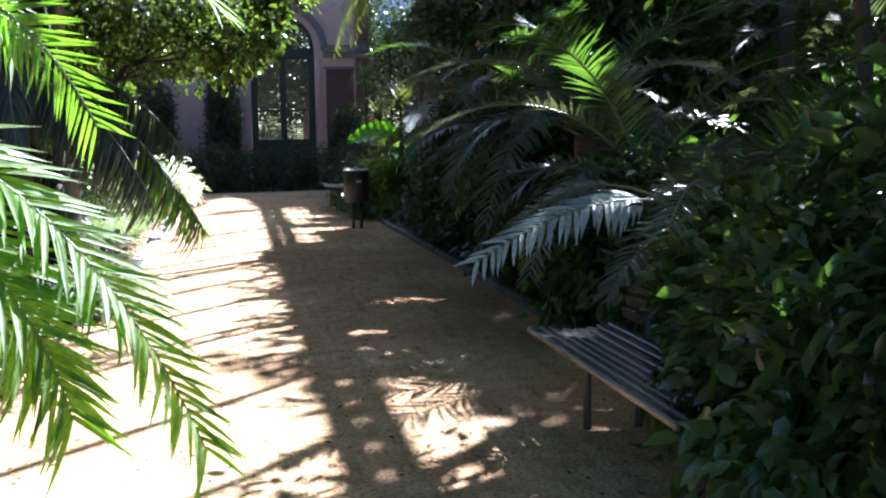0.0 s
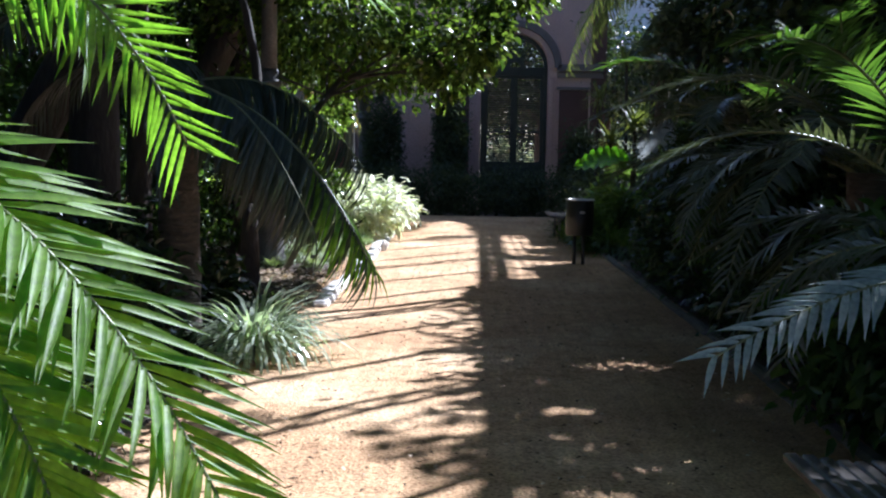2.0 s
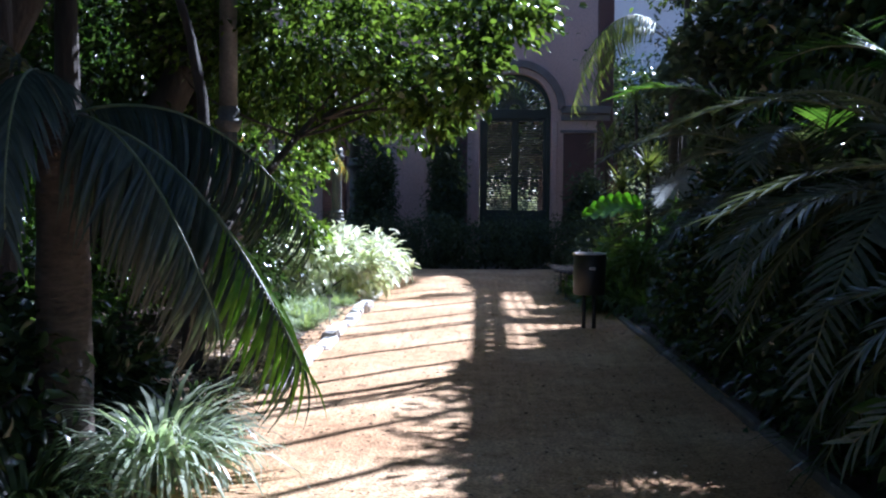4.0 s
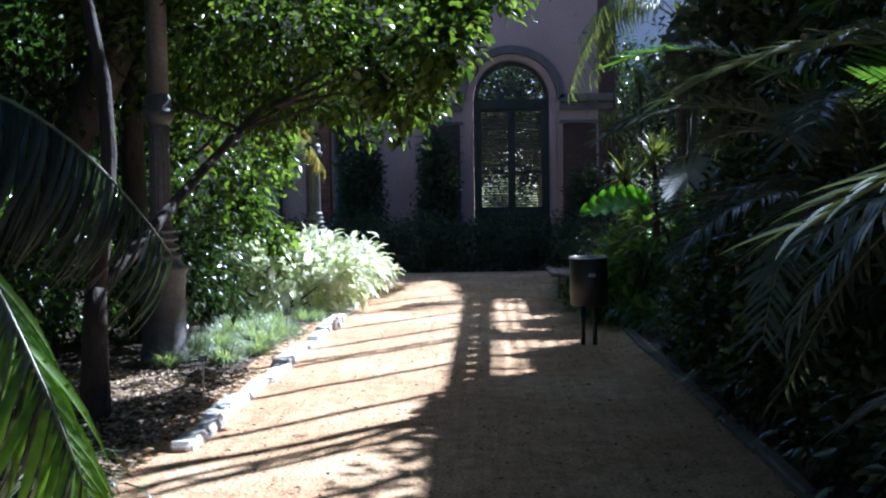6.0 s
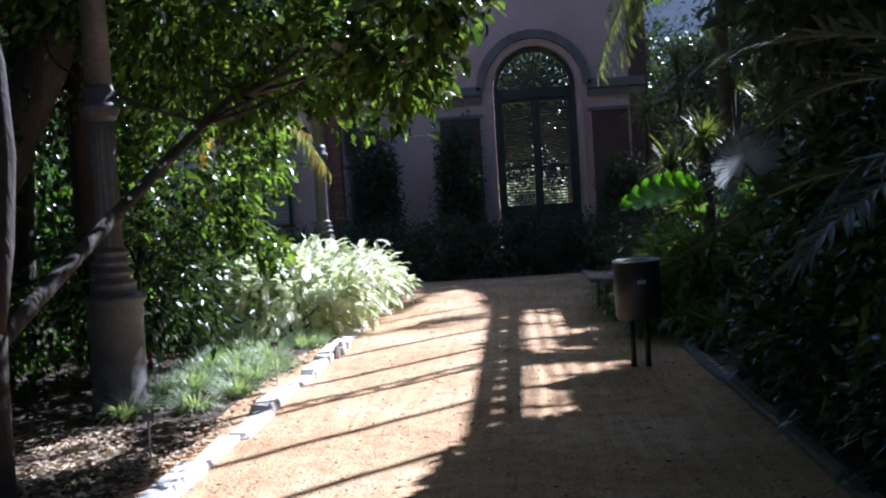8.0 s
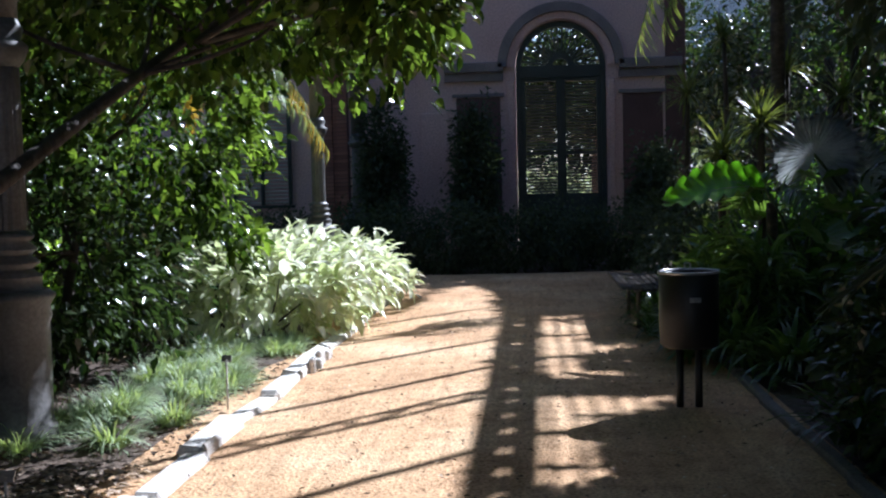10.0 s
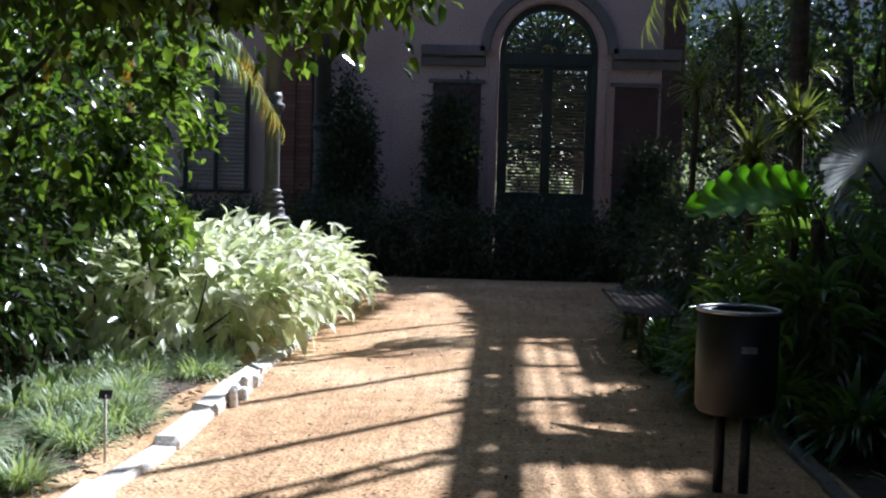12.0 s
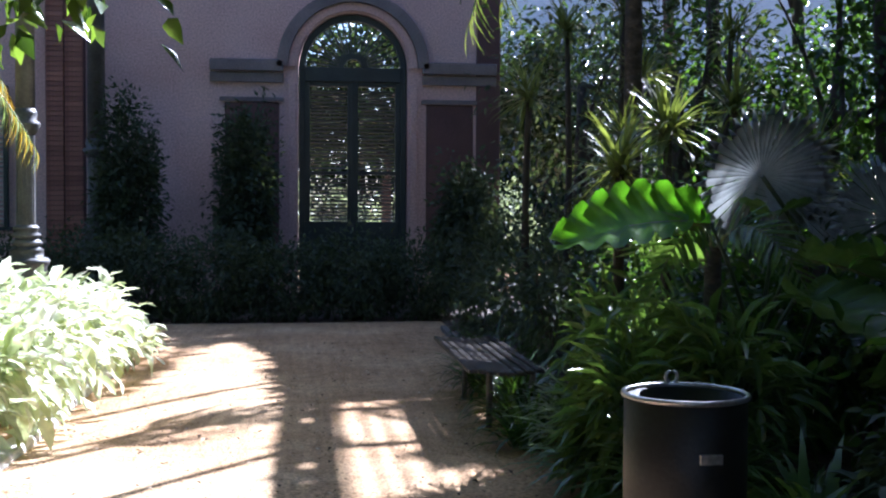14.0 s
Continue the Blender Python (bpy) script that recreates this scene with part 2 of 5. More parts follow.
def lathe(profile, sides=24):
    """Profile: (radius, z) rows from the bottom up."""
    verts = [(r * math.cos(2 * math.pi * k / sides), r * math.sin(2 * math.pi * k / sides), z) for r, z in profile for k in range(sides)]
    faces = []
    for i in range(len(profile) - 1):
        for k in range(sides):
            j = (k + 1) % sides
            faces.append((i * sides + k, i * sides + j, (i + 1) * sides + j, (i + 1) * sides + k))
    faces.append(tuple(range(sides))[::-1])
    faces.append(tuple((len(profile) - 1) * sides + k for k in range(sides)))
    return verts, faces


def block(x0, x1, y0, y1, z0, z1, bevel=0.01):
    """A box with chamfered vertical and top edges."""
    b = min(bevel, (x1 - x0) / 3, (y1 - y0) / 3, (z1 - z0) / 3)
    def ring(i, z):
        return [(x0 + i, y0 + b, z), (x0 + b, y0 + i, z), (x1 - b, y0 + i, z), (x1 - i, y0 + b, z),
                (x1 - i, y1 - b, z), (x1 - b, y1 - i, z), (x0 + b, y1 - i, z), (x0 + i, y1 - b, z)]
    inner = [(x0 + b, y0 + b), (x1 - b, y0 + b), (x1 - b, y1 - b), (x0 + b, y1 - b)]
    verts = ring(0, z0) + ring(0, z1 - b) + [(x, y, z1) for x, y in inner for _ in (0, 1)]
    faces = [tuple(range(8))[::-1]]
    for a in (0, 8):
        for k in range(8):
            j = (k + 1) % 8
            faces.append((a + k, a + j, a + 8 + j, a + 8 + k))
    faces.append(tuple(range(16, 24)))
    return verts, faces


def bar(p, q, w, h):
    """A straight bar of rectangular section between two points."""
    p, q = Vector(p), Vector(q)
    d = (q - p).normalized()
    s = d.cross(Vector((0, 0, 1)))
    s = s.normalized() if s.length > 1e-4 else Vector((1, 0, 0))
    u = s.cross(d)
    verts = [c + s * a * w / 2 + u * b * h / 2 for c in (p, q) for a, b in ((-1, -1), (1, -1), (1, 1), (-1, 1))]
    return [tuple(v) for v in verts], [(0, 1, 2, 3)[::-1], (4, 5, 6, 7), (0, 1, 5, 4), (1, 2, 6, 5), (2, 3, 7, 6), (3, 0, 4, 7)]


SMALL_LEAF = (np.array([(0, 0, 0), (0.42, -0.5, 0.1), (1, 0, -0.12), (0.42, 0.5, 0.1)]), [(0, 2, 1), (0, 3, 2)])
BROAD_LEAF = (np.array([(0, 0, 0), (0.25, -0.44, 0.1), (0.25, 0.44, 0.1), (0.5, 0, 0.03), (0.66, -0.36, 0.06), (0.66, 0.36, 0.06), (1, 0, -0.2)]),
              [(0, 3, 1), (0, 2, 3), (3, 4, 1), (3, 2, 5), (3, 6, 4), (3, 5, 6)])


def unit(a):
    return a / (np.linalg.norm(a, axis=-1, keepdims=True) + 1e-9)


def leaves(geo, pos, way, size, wide, shape=SMALL_LEAF, mat=0, up=0.6):
    """Leaves at pos along way; up: how much their upper sides turn to the sky."""
    n = len(pos)
    way = unit(way)
    nor = rng.normal(size=(n, 3)) * (1 - up) + np.array([0, 0, 1.0]) * up
    side = unit(np.cross(nor, way))
    nor = np.cross(way, side)
    tv, tf = shape
    size = np.broadcast_to(np.asarray(size, float), (n,))
    k = len(tv)
    v = (pos[:, None, :] + size[:, None, None] * (way[:, None, :] * tv[None, :, 0:1] + side[:, None, :] * tv[None, :, 1:2] * wide + nor[:, None, :] * tv[None, :, 2:3]))
    faces = [tuple(i * k + a for a in f) for i in range(n) for f in tf]
    return geo.put(v.reshape(-1, 3), faces, mat)


def blades(geo, pos, az, elev, length, width, droop, seg=4, mat=0):
    """Arching strap leaves; droop in radians from base to tip."""
    n = len(pos)
    out = np.stack([np.cos(az), np.sin(az), np.zeros(n)], 1)
    side = np.stack([-np.sin(az), np.cos(az), np.zeros(n)], 1)
    p = np.array(pos, float)
    rows = []
    for i in range(seg + 1):
        u = i / seg
        w = width * (1.0 - u ** 2.2) * (0.55 + 0.9 * u * (1 - u) * 2)
        rows += [p - side * (w / 2)[:, None], p + side * (w / 2)[:, None]]
        e = elev - droop * (u + 0.5 / seg)
        p = p + (out * np.cos(e)[:, None] + np.array([0, 0, 1.0]) * np.sin(e)[:, None]) * (length / seg)[:, None]
    v = np.stack(rows, 1)
    k = 2 * (seg + 1)
    faces = [(j * k + 2 * i, j * k + 2 * i + 1, j * k + 2 * i + 3, j * k + 2 * i + 2) for j in range(n) for i in range(seg)]
    return geo.put(v.reshape(-1, 3), faces, mat)


def cloud(centre, radii, n, clumps, spread=0.35, shell=0.55):
    """Leaf places gathered in clumps inside an ellipsoid, and the ways outwards."""
    c, r = np.array(centre, float), np.array(radii, float)
    d = unit(rng.normal(size=(clumps, 3)))
    rad = shell + (1 - shell) * rng.random((clumps, 1)) ** 0.6
    mid = d * rad
    pick = rng.integers(0, clumps, n)
    local = mid[pick] + np.clip(rng.normal(size=(n, 3)), -1.9, 1.9) * spread * (0.5 + rng.random((clumps, 1))[pick])
    pos = c + local * r
    way = unit(local) * 0.8 + rng.normal(size=(n, 3)) * 0.55 + np.array([0, 0, -0.35])
    return pos, way


def limb_points(a, b, bend, n=6):
    a, b = np.array(a, float), np.array(b, float)
    u = np.linspace(0, 1, n)[:, None]
    off = rng.normal(size=3) * bend
    return a + (b - a) * u + off * np.sin(u * math.pi)


def tree(name, base, top, radius, crown, leaf, label, category="tree", leaf_size=0.1, n=6000, clumps=60, limbs=5, wide=0.5, spread=0.22, shell=0.35, group="", gaps=(), fork=None):
    """Trunk, limbs and a crown of single leaves. crown: centre and radii; all in world metres."""
    e = thing(name, base, label, category, group)
    b = np.array(base, float)
    pts = limb_points((0, 0, -0.1), np.array(top) - b, 0.08, 7)
    wide_at = np.linspace(radius * 1.25, radius * 0.6, 7)
    if fork:                                     # an upright bole that divides into a leaning and a rising limb
        f = np.array(fork, float) - b
        bole = limb_points((0, 0, -0.1), f, 0.04, 7)
        part("bole", Geo().put(*tube(bole, np.linspace(radius * 2.6, radius * 1.7, 7), 12)).mesh("bole", [BARK]), e)
        part("limb", Geo().put(*tube(limb_points(f, f + np.array([-0.5, 0.4, 3.2]), 0.12, 7), np.linspace(radius * 1.5, radius * 0.7, 7), 10)).mesh("limb", [BARK]), e)
        pts = limb_points(f - np.array([0, 0, 0.06]), np.array(top) - b, 0.06, 7)
    part("trunk", Geo().put(*tube(pts, wide_at, 10)).mesh("trunk", [BARK]), e)
    c, r = np.array(crown[0]) - b, np.array(crown[1])
    for _ in range(limbs):
        d = unit(rng.normal(size=3)) * r * 0.75
        s = pts[rng.integers(4, 7)]
        lp = limb_points(s, c + d, 0.15)
        part("limb", Geo().put(*tube(lp, np.linspace(radius * 0.45, radius * 0.08, 6), 6)).mesh("limb", [BARK]), e)
    pos, way = cloud(c, r, n, clumps, spread, shell)
    keep = pos[:, 2] + b[2] > 0.05
    for gx, gy, ga, gb in gaps:                  # openings in the crown, by where their light falls
        u = (pos[:, 0] + b[0] - KX * pos[:, 2] - gx) / ga
        w = (pos[:, 1] + b[1] - KY * pos[:, 2] - gy) / gb
        keep &= u * u + w * w > 1
    g = leaves(Geo(), pos[keep], way[keep], leaf_size * rng.uniform(0.6, 1.2, keep.sum()), wide, BROAD_LEAF if leaf_size > 0.13 else SMALL_LEAF)
    part("crown", g.mesh("crown", [leaf]), e)
    return e


def shrub(name, at, radii, leaf, label, n=2500, leaf_size=0.09, clumps=40, wide=0.5, category="shrub", group="", spread=0.2, shell=0.4, up=0.6):
    """A bush on the ground with a few stems."""
    e = thing(name, at, label, category, group)
    for _ in range(4):
        q = rng.normal(size=3) * np.array(radii) * 0.35 + np.array([0, 0, radii[2] * 1.1])
        part("stem", Geo().put(*tube(limb_points((rng.normal() * 0.05, rng.normal() * 0.05, -0.05), q, 0.05), np.linspace(0.02, 0.006, 6), 5)).mesh("stem", [BARK]), e)
    pos, way = cloud((0, 0, radii[2] * 0.95), radii, n, clumps, spread, shell)
    pos[:, 2] = np.abs(pos[:, 2]) + 0.01
    g = leaves(Geo(), pos, way, leaf_size * rng.uniform(0.6, 1.25, n), wide, BROAD_LEAF if leaf_size > 0.1 else SMALL_LEAF, up=up)
    part("foliage", g.mesh("foliage", [leaf]), e)
    return e


def frond_mesh(length, start, end, pairs, leaflet, width, angle=55, vee=20, sag=0.5, leaf=None, tip=None, twist=0.0, rib=0.014):
    """A pinnate palm leaf along +y from the origin: its midrib rises at start degrees and ends at end degrees."""
    n = 16
    e = np.radians(np.linspace(start, end, n))
    step = length / (n - 1)
    pts = np.zeros((n, 3))
    pts[1:, 1] = np.cumsum(np.cos(e[:-1]) * step)
    pts[1:, 2] = np.cumsum(np.sin(e[:-1]) * step)
    pts[:, 0] = twist * (np.linspace(0, 1, n) ** 2) * length
    ribs = Geo().put(*tube(pts, np.linspace(rib, rib * 0.25, n), 6)).mesh("midrib", [RACHIS])
    g = Geo()
    s = np.linspace(0.14, 0.995, pairs)
    base = np.stack([np.interp(s, np.linspace(0, 1, n), pts[:, k]) for k in range(3)], 1)
    tan = unit(np.stack([np.interp(s, np.linspace(0, 1, n), np.gradient(pts[:, k])) for k in range(3)], 1))
    for hand in (-1, 1):
        a = np.radians(angle * (1 - 0.45 * s ** 2) + rng.normal(size=pairs) * 5)
        v = np.radians(vee + rng.normal(size=pairs) * 9)
        out = np.stack([np.full(pairs, float(hand)), np.zeros(pairs), np.zeros(pairs)], 1)
        nor = unit(np.cross(tan, out) * -hand)
        nor[nor[:, 2] < 0] *= -1
        way = unit(tan * np.cos(a)[:, None] + (out * np.cos(v)[:, None] + nor * np.sin(v)[:, None]) * np.sin(a)[:, None])
        ln = leaflet * (0.45 + 0.55 * np.sin(np.clip(s * 1.15, 0, 1) * math.pi * 0.86 + 0.25)) * rng.uniform(0.88, 1.08, pairs)
        side = unit(np.cross(way, nor))
        p, d, rows = base.copy(), way.copy(), []
        for i in range(5):
            u = i / 4
            w = width * (0.35 + 2.2 * u * (1 - u) + 0.3 * (1 - u)) * (1 - u ** 3)
            rows += [p - side * w / 2 + nor * w * 0.25, p, p + side * w / 2 + nor * w * 0.25]
            d = unit(d + np.array([0, 0, -sag]) * 0.25)
            p = p + d * (ln / 4)[:, None]
        k = 15
        faces = [(j * k + 3 * i + c, j * k + 3 * i + c + 1, j * k + 3 * i + c + 4, j * k + 3 * i + c + 3) for j in range(pairs) for i in range(4) for c in (0, 1)]
        v3 = np.stack(rows, 1).reshape(-1, 3)
        if tip is None:
            g.put(v3, faces, 0)
        else:
            cut = int(pairs * 0.55) * 8
            g.put(v3, faces[:cut], 0)
            g.put(v3, faces[cut:], 1)
    return ribs, g.mesh("frond_foliage", [leaf or L_PALM] + ([tip] if tip else []))


def bezier(p0, p1, p2, n=18):
    u = np.linspace(0, 1, n)[:, None]
    return (1 - u) ** 2 * np.array(p0, float) + 2 * u * (1 - u) * np.array(p1, float) + u * u * np.array(p2, float)


def leaflet_mesh(leaf, ratio=0.095, sag=0.14):
    """One palm leaflet of unit length along +x, folded on its midrib."""
    rows = []
    for i in range(6):
        u = i / 5
        w = ratio * (0.35 + 2.3 * u * (1 - u) + 0.3 * (1 - u)) * (1 - u ** 3)
        z = -sag * u * u * 0.5
        rows += [(u, -w / 2, z + w * 0.28), (u, 0, z), (u, w / 2, z + w * 0.28)]
    return Geo().put(rows, [(3 * i + c, 3 * i + c + 1, 3 * i + c + 4, 3 * i + c + 3) for i in range(5) for c in (0, 1)]).mesh("leaflet", [leaf])


def near_frond(parent, p0, p1, p2, pairs, length, mesh, angle=50, vee=15, start=0.2, rib=0.012, up=(0, 0, 1)):
    """A palm leaf close to the walk: the midrib, and each leaflet a piece of its own."""
    pts = bezier(p0, p1, p2)
    fr = part("frond", Geo().put(*tube(pts, np.linspace(rib, rib * 0.3, len(pts)), 6)).mesh("midrib", [RACHIS]), parent)
    s = np.linspace(start, 0.995, pairs)
    g = np.linspace(0, 1, len(pts))
    base = np.stack([np.interp(s, g, pts[:, k]) for k in range(3)], 1)
    tan = unit(np.stack([np.interp(s, g, np.gradient(pts[:, k])) for k in range(3)], 1))
    for i in range(pairs):
        side = unit(np.cross(tan[i], np.array(up, float)))
        nor = np.cross(side, tan[i])
        for hand in (-1, 1):
            a = math.radians(angle * (1 - 0.3 * s[i] ** 2) + rng.normal() * 5)
            v = math.radians(vee + rng.normal() * 8)
            way = tan[i] * math.cos(a) + (side * hand * math.cos(v) + nor * math.sin(v)) * math.sin(a)
            way = unit(way + np.array([0, 0, -0.06]))
            y = unit(np.cross(nor, way))
            z = np.cross(way, y)
            ln = length * (0.5 + 0.5 * math.sin(min(1, s[i] * 1.1) * math.pi * 0.8 + 0.35)) * rng.uniform(0.88, 1.08)
            m = Matrix.Translation(base[i]) @ Matrix(np.stack([way, y, z], 1).tolist()).to_4x4() @ Matrix.Diagonal((ln, ln, ln, 1))
            part("leaflet", mesh, fr, m=m)
    return fr


def fan_mesh(radius, ribs=40, spread=320, leaf=None, fold=0.022, split=0.82, droop=0.18):
    """A pleated fan leaf in the local x-z plane, stalk at the origin, opening towards +z."""
    g = Geo()
    a0, a1 = radians(90 - spread / 2), radians(90 + spread / 2)
    for i in range(ribs):
        b = [a0 + (a1 - a0) * (i + o) / ribs for o in (0.04, 0.5, 0.96)]
        rows, faces = [], []
        for j, u in enumerate((0.03, 0.3, split, 0.8, 1.0)):
            r = radius * u * (0.94 + 0.06 * math.sin(i * 1.7))
            thin = 1.0 if u <= split else max(0.12, 1 - (u - split) / (1 - split))
            for q, ang in enumerate(b):
                an = b[1] + (ang - b[1]) * thin
                rows.append((r * math.cos(an), (fold * u if q == 1 else 0) - droop * radius * u * u, r * math.sin(an) - 0.3 * droop * radius * u * u))
        for j in range(4):
            for q in (0, 1):
                faces.append((j * 3 + q, j * 3 + q + 1, j * 3 + q + 4, j * 3 + q + 3))
        g.put(rows, faces)
    return g.mesh("fan_leaf", [leaf or L_FAN])


def toward(base, tipdir, roll=0.0):
    """Pose that turns a frond's +y to the compass angle tipdir (degrees, 0 = +y, 90 = +x)."""
    return pose(*base, 0, roll, -tipdir)


# where the sun comes through the crowns: centre and half-widths of each patch on the ground
GAPS = ((1.0, 6.0, 0.36, 0.58), (1.27, 4.88, 0.25, 0.2), (0.9, 8.15, 0.24, 0.17), (1.5, 9.6, 0.4, 0.22), (0.74, 6.0, 0.2, 0.8), (3.2, 5.3, 0.9, 0.8), (3.3, 7.4, 0.95, 0.8), (3.3, 3.6, 0.9, 0.7), (3.2, 9.4, 0.7, 0.7), (2.1, 3.8, 0.3, 0.3), (2.15, 8.6, 0.22, 0.3), (2.0, 21.6, 0.5, 0.6), (3.3, 23.6, 1.0, 1.0), (4.3, 25.2, 1.0, 1.1), (1.62, 10.24, 0.16, 0.2), (2.05, 10.7, 0.2, 0.2), (-0.02, 19.0, 0.66, 7.0),
        (1.35, 21.2, 0.62, 1.05), (1.2, 19.5, 0.42, 0.9), (1.12, 18.4, 0.24, 0.5), (1.0, 19.6, 0.3, 0.85), (0.9, 18.9, 0.12, 0.4), (1.75, 19.65, 0.2, 0.3), (1.25, 18.15, 0.12, 0.25),
        (1.5, 18.15, 0.42, 0.3), (1.5, 19.05, 0.45, 0.4), (1.75, 19.25, 0.42, 0.36), (2.0, 18.95, 0.4, 0.6),
        (1.3, 17.0, 0.5, 0.43), (1.65, 17.2, 0.3, 0.28), (1.02, 16.1, 0.32, 0.6), (1.0, 15.4, 0.3, 0.4))

# ---- the ground, the sand walk and its edging ----
def grid(x0, x1, y0, y1, nx, ny, height):
    xs, ys = np.linspace(x0, x1, nx), np.linspace(y0, y1, ny)
    v = [(x, y, height(x, y)) for y in ys for x in xs]
    f = [(j * nx + i, j * nx + i + 1, (j + 1) * nx + i + 1, (j + 1) * nx + i) for j in range(ny - 1) for i in range(nx - 1)]
    return v, f


WALK_L, WALK_R = -1.0, 2.33
g = Geo().put(*grid(-300, 300, -300, 300, 3, 3, lambda x, y: -0.06))
tagged(new("ground", g.mesh("ground", [SOIL])), "dark soil ground strewn with leaf mould", "ground", kind="structure")
lump = lambda x, y: 0.015 * noise.noise((x * 0.7, y * 0.7, 0)) + 0.006 * noise.noise((x * 3, y * 3, 5))
g = Geo().put(*grid(WALK_L - 0.35, WALK_R + 0.15, -8, 27.9, 40, 360, lump))
tagged(new("path", g.mesh("path", [SAND])), "raked ochre sand path dappled with sun", "path", kind="structure")
g = Geo().put(*grid(-9, WALK_L - 0.35, 25.6, 27.9, 30, 14, lump))
tagged(new("path", g.mesh("path", [SAND])), "ochre sand cross path before the building", "path", kind="structure")
g = Geo().put(*grid(-3, 9, 33, 60, 20, 30, lambda x, y: 0.02 + lump(x, y)))
tagged(new("path", g.mesh("path", [SAND])), "sunlit sand court behind the doorway", "path", kind="structure")
bed = lambda x, y: 0.03 + 0.06 * noise.noise((x * 0.6, y * 0.6, 3)) + 0.02 * noise.noise((x * 3, y * 3, 9))
g = Geo().put(*grid(-14, WALK_L - 0.1, -6, 25.5, 60, 140, lambda x, y: bed(x, y) * min(1, (WALK_L - 0.1 - x) * 3) - 0.03))
tagged(new("planting_bed", g.mesh("planting_bed", [SOIL])), "soil bed strewn with dry leaves beside the path", "bed", kind="structure")
g = Geo().put(*grid(WALK_R + 0.1, 16, -6, 31, 60, 140, lambda x, y: bed(x, y) * min(1, (x - WALK_R - 0.1) * 3) - 0.03))
tagged(new("planting_bed", g.mesh("planting_bed", [SOIL])), "shaded soil bed under dense planting", "bed", kind="structure")


def kerb_stone(w, ln, h):
    me = Geo().put(*block(-w / 2, w / 2, -ln / 2, ln / 2, -0.08, h, 0.025)).mesh("stone", [KERB], False)
    for v in me.vertices:
        v.co += Vector(rng.normal(size=3) * 0.008)
    return me


kerb = thing("kerb", (WALK_L - 0.02, 13, 0), "row of pale rough kerb stones edging the bed", "kerb", kind="structure")
y = 12.6
stones = [kerb_stone(0.15, 0.84, 0.055), kerb_stone(0.17, 0.82, 0.065), kerb_stone(0.14, 0.84, 0.05)]
k = 0
while y < 25:
    me = stones[k % 3]
    part("stone", me, kerb, m=pose(rng.normal() * 0.014, y - 13, rng.normal() * 0.008, rng.normal() * 0.8, rng.normal() * 2, rng.normal() * 1.6))
    y += 0.83 + 0.03 * rng.random()
    k += 1
kerb = thing("kerb", (WALK_R + 0.06, 10, 0), "low grey stone edging along the shaded bed", "kerb", kind="structure")
edge = Geo().put(*block(-0.04, 0.04, -0.497, 0.497, -0.1, 0.045, 0.012)).mesh("edging_stone", [EDGE], False)
for i in range(26):
    part("edging_stone", edge, kerb, m=pose(rng.normal() * 0.008, i - 8.5, rng.normal() * 0.006, 0, rng.normal() * 2, rng.normal() * 0.7))

# ---- the building ----
WALL_Y, CX, HW, SPRING, TOP = 32.0, 1.52, 0.89, 3.76, 8.0


def facade(x0, x1):
    """A wall with an arched doorway right through it."""
    g = Geo()
    y0, y1 = WALL_Y, WALL_Y + 0.45
    arc = [(CX + HW * math.cos(a), SPRING + HW * math.sin(a)) for a in np.linspace(0, math.pi, 25)]
    for y, flip in ((y0, False), (y1, True)):
        quads = [[(x0, -0.1), (CX - HW, -0.1), (CX - HW, SPRING), (x0, SPRING)], [(CX + HW, -0.1), (x1, -0.1), (x1, SPRING), (CX + HW, SPRING)],
                 [(x0, SPRING), (CX - HW, SPRING), (CX - HW, TOP), (x0, TOP)], [(CX + HW, SPRING), (x1, SPRING), (x1, TOP), (CX + HW, TOP)]]
        quads += [[b, a, (a[0], TOP), (b[0], TOP)] for a, b in zip(arc, arc[1:])]
        for q in quads:
            g.put([(x, y, z) for x, z in q], [(0, 1, 2, 3)[::-1] if flip else (0, 1, 2, 3)])
    line = [(CX + HW, -0.1)] + arc + [(CX - HW, -0.1)]
    for a, b in zip(line, line[1:]):
        g.put([(a[0], y0, a[1]), (b[0], y0, b[1]), (b[0], y1, b[1]), (a[0], y1, a[1])], [(0, 1, 2, 3)])
    for xa in (x0, x1):
        g.put([(xa, y0, -0.1), (xa, y1, -0.1), (xa, y1, TOP), (xa, y0, TOP)], [(0, 1, 2, 3)])
    g.put([(x0, y0, TOP), (x1, y0, TOP), (x1, y1, TOP), (x0, y1, TOP)], [(0, 1, 2, 3)])
    return g.mesh("wall", [STUCCO], False)


house = thing("house", (0, 0, 0), "shaded pink stucco garden building with an arched doorway", "building")
part("wall", facade(-11, 3.92), house, "pink weathered stucco")


def strip(x0, x1, z0, z1, out, mat, name="moulding"):
    part(name, Geo().put(*block(x0, x1, WALL_Y - out, WALL_Y + 0.02, z0, z1, 0.015)).mesh(name, [mat], False), house)


def arch_band(r0, r1, out, mat, name="arch_moulding"):
    g = Geo()
    a = np.linspace(0, math.pi, 33)
    v = []
    for t in a:
        for r, y in ((r0, WALL_Y + 0.02), (r0, WALL_Y - out), (r1, WALL_Y - out), (r1, WALL_Y + 0.02)):
            v.append((CX + r * math.cos(t), y, SPRING + r * math.sin(t)))
    f = [(i * 4 + k, i * 4 + (k + 1) % 4, i * 4 + 4 + (k + 1) % 4, i * 4 + 4 + k) for i in range(32) for k in range(4)]
    part(name, g.put(v, f).mesh(name, [mat], False), house)


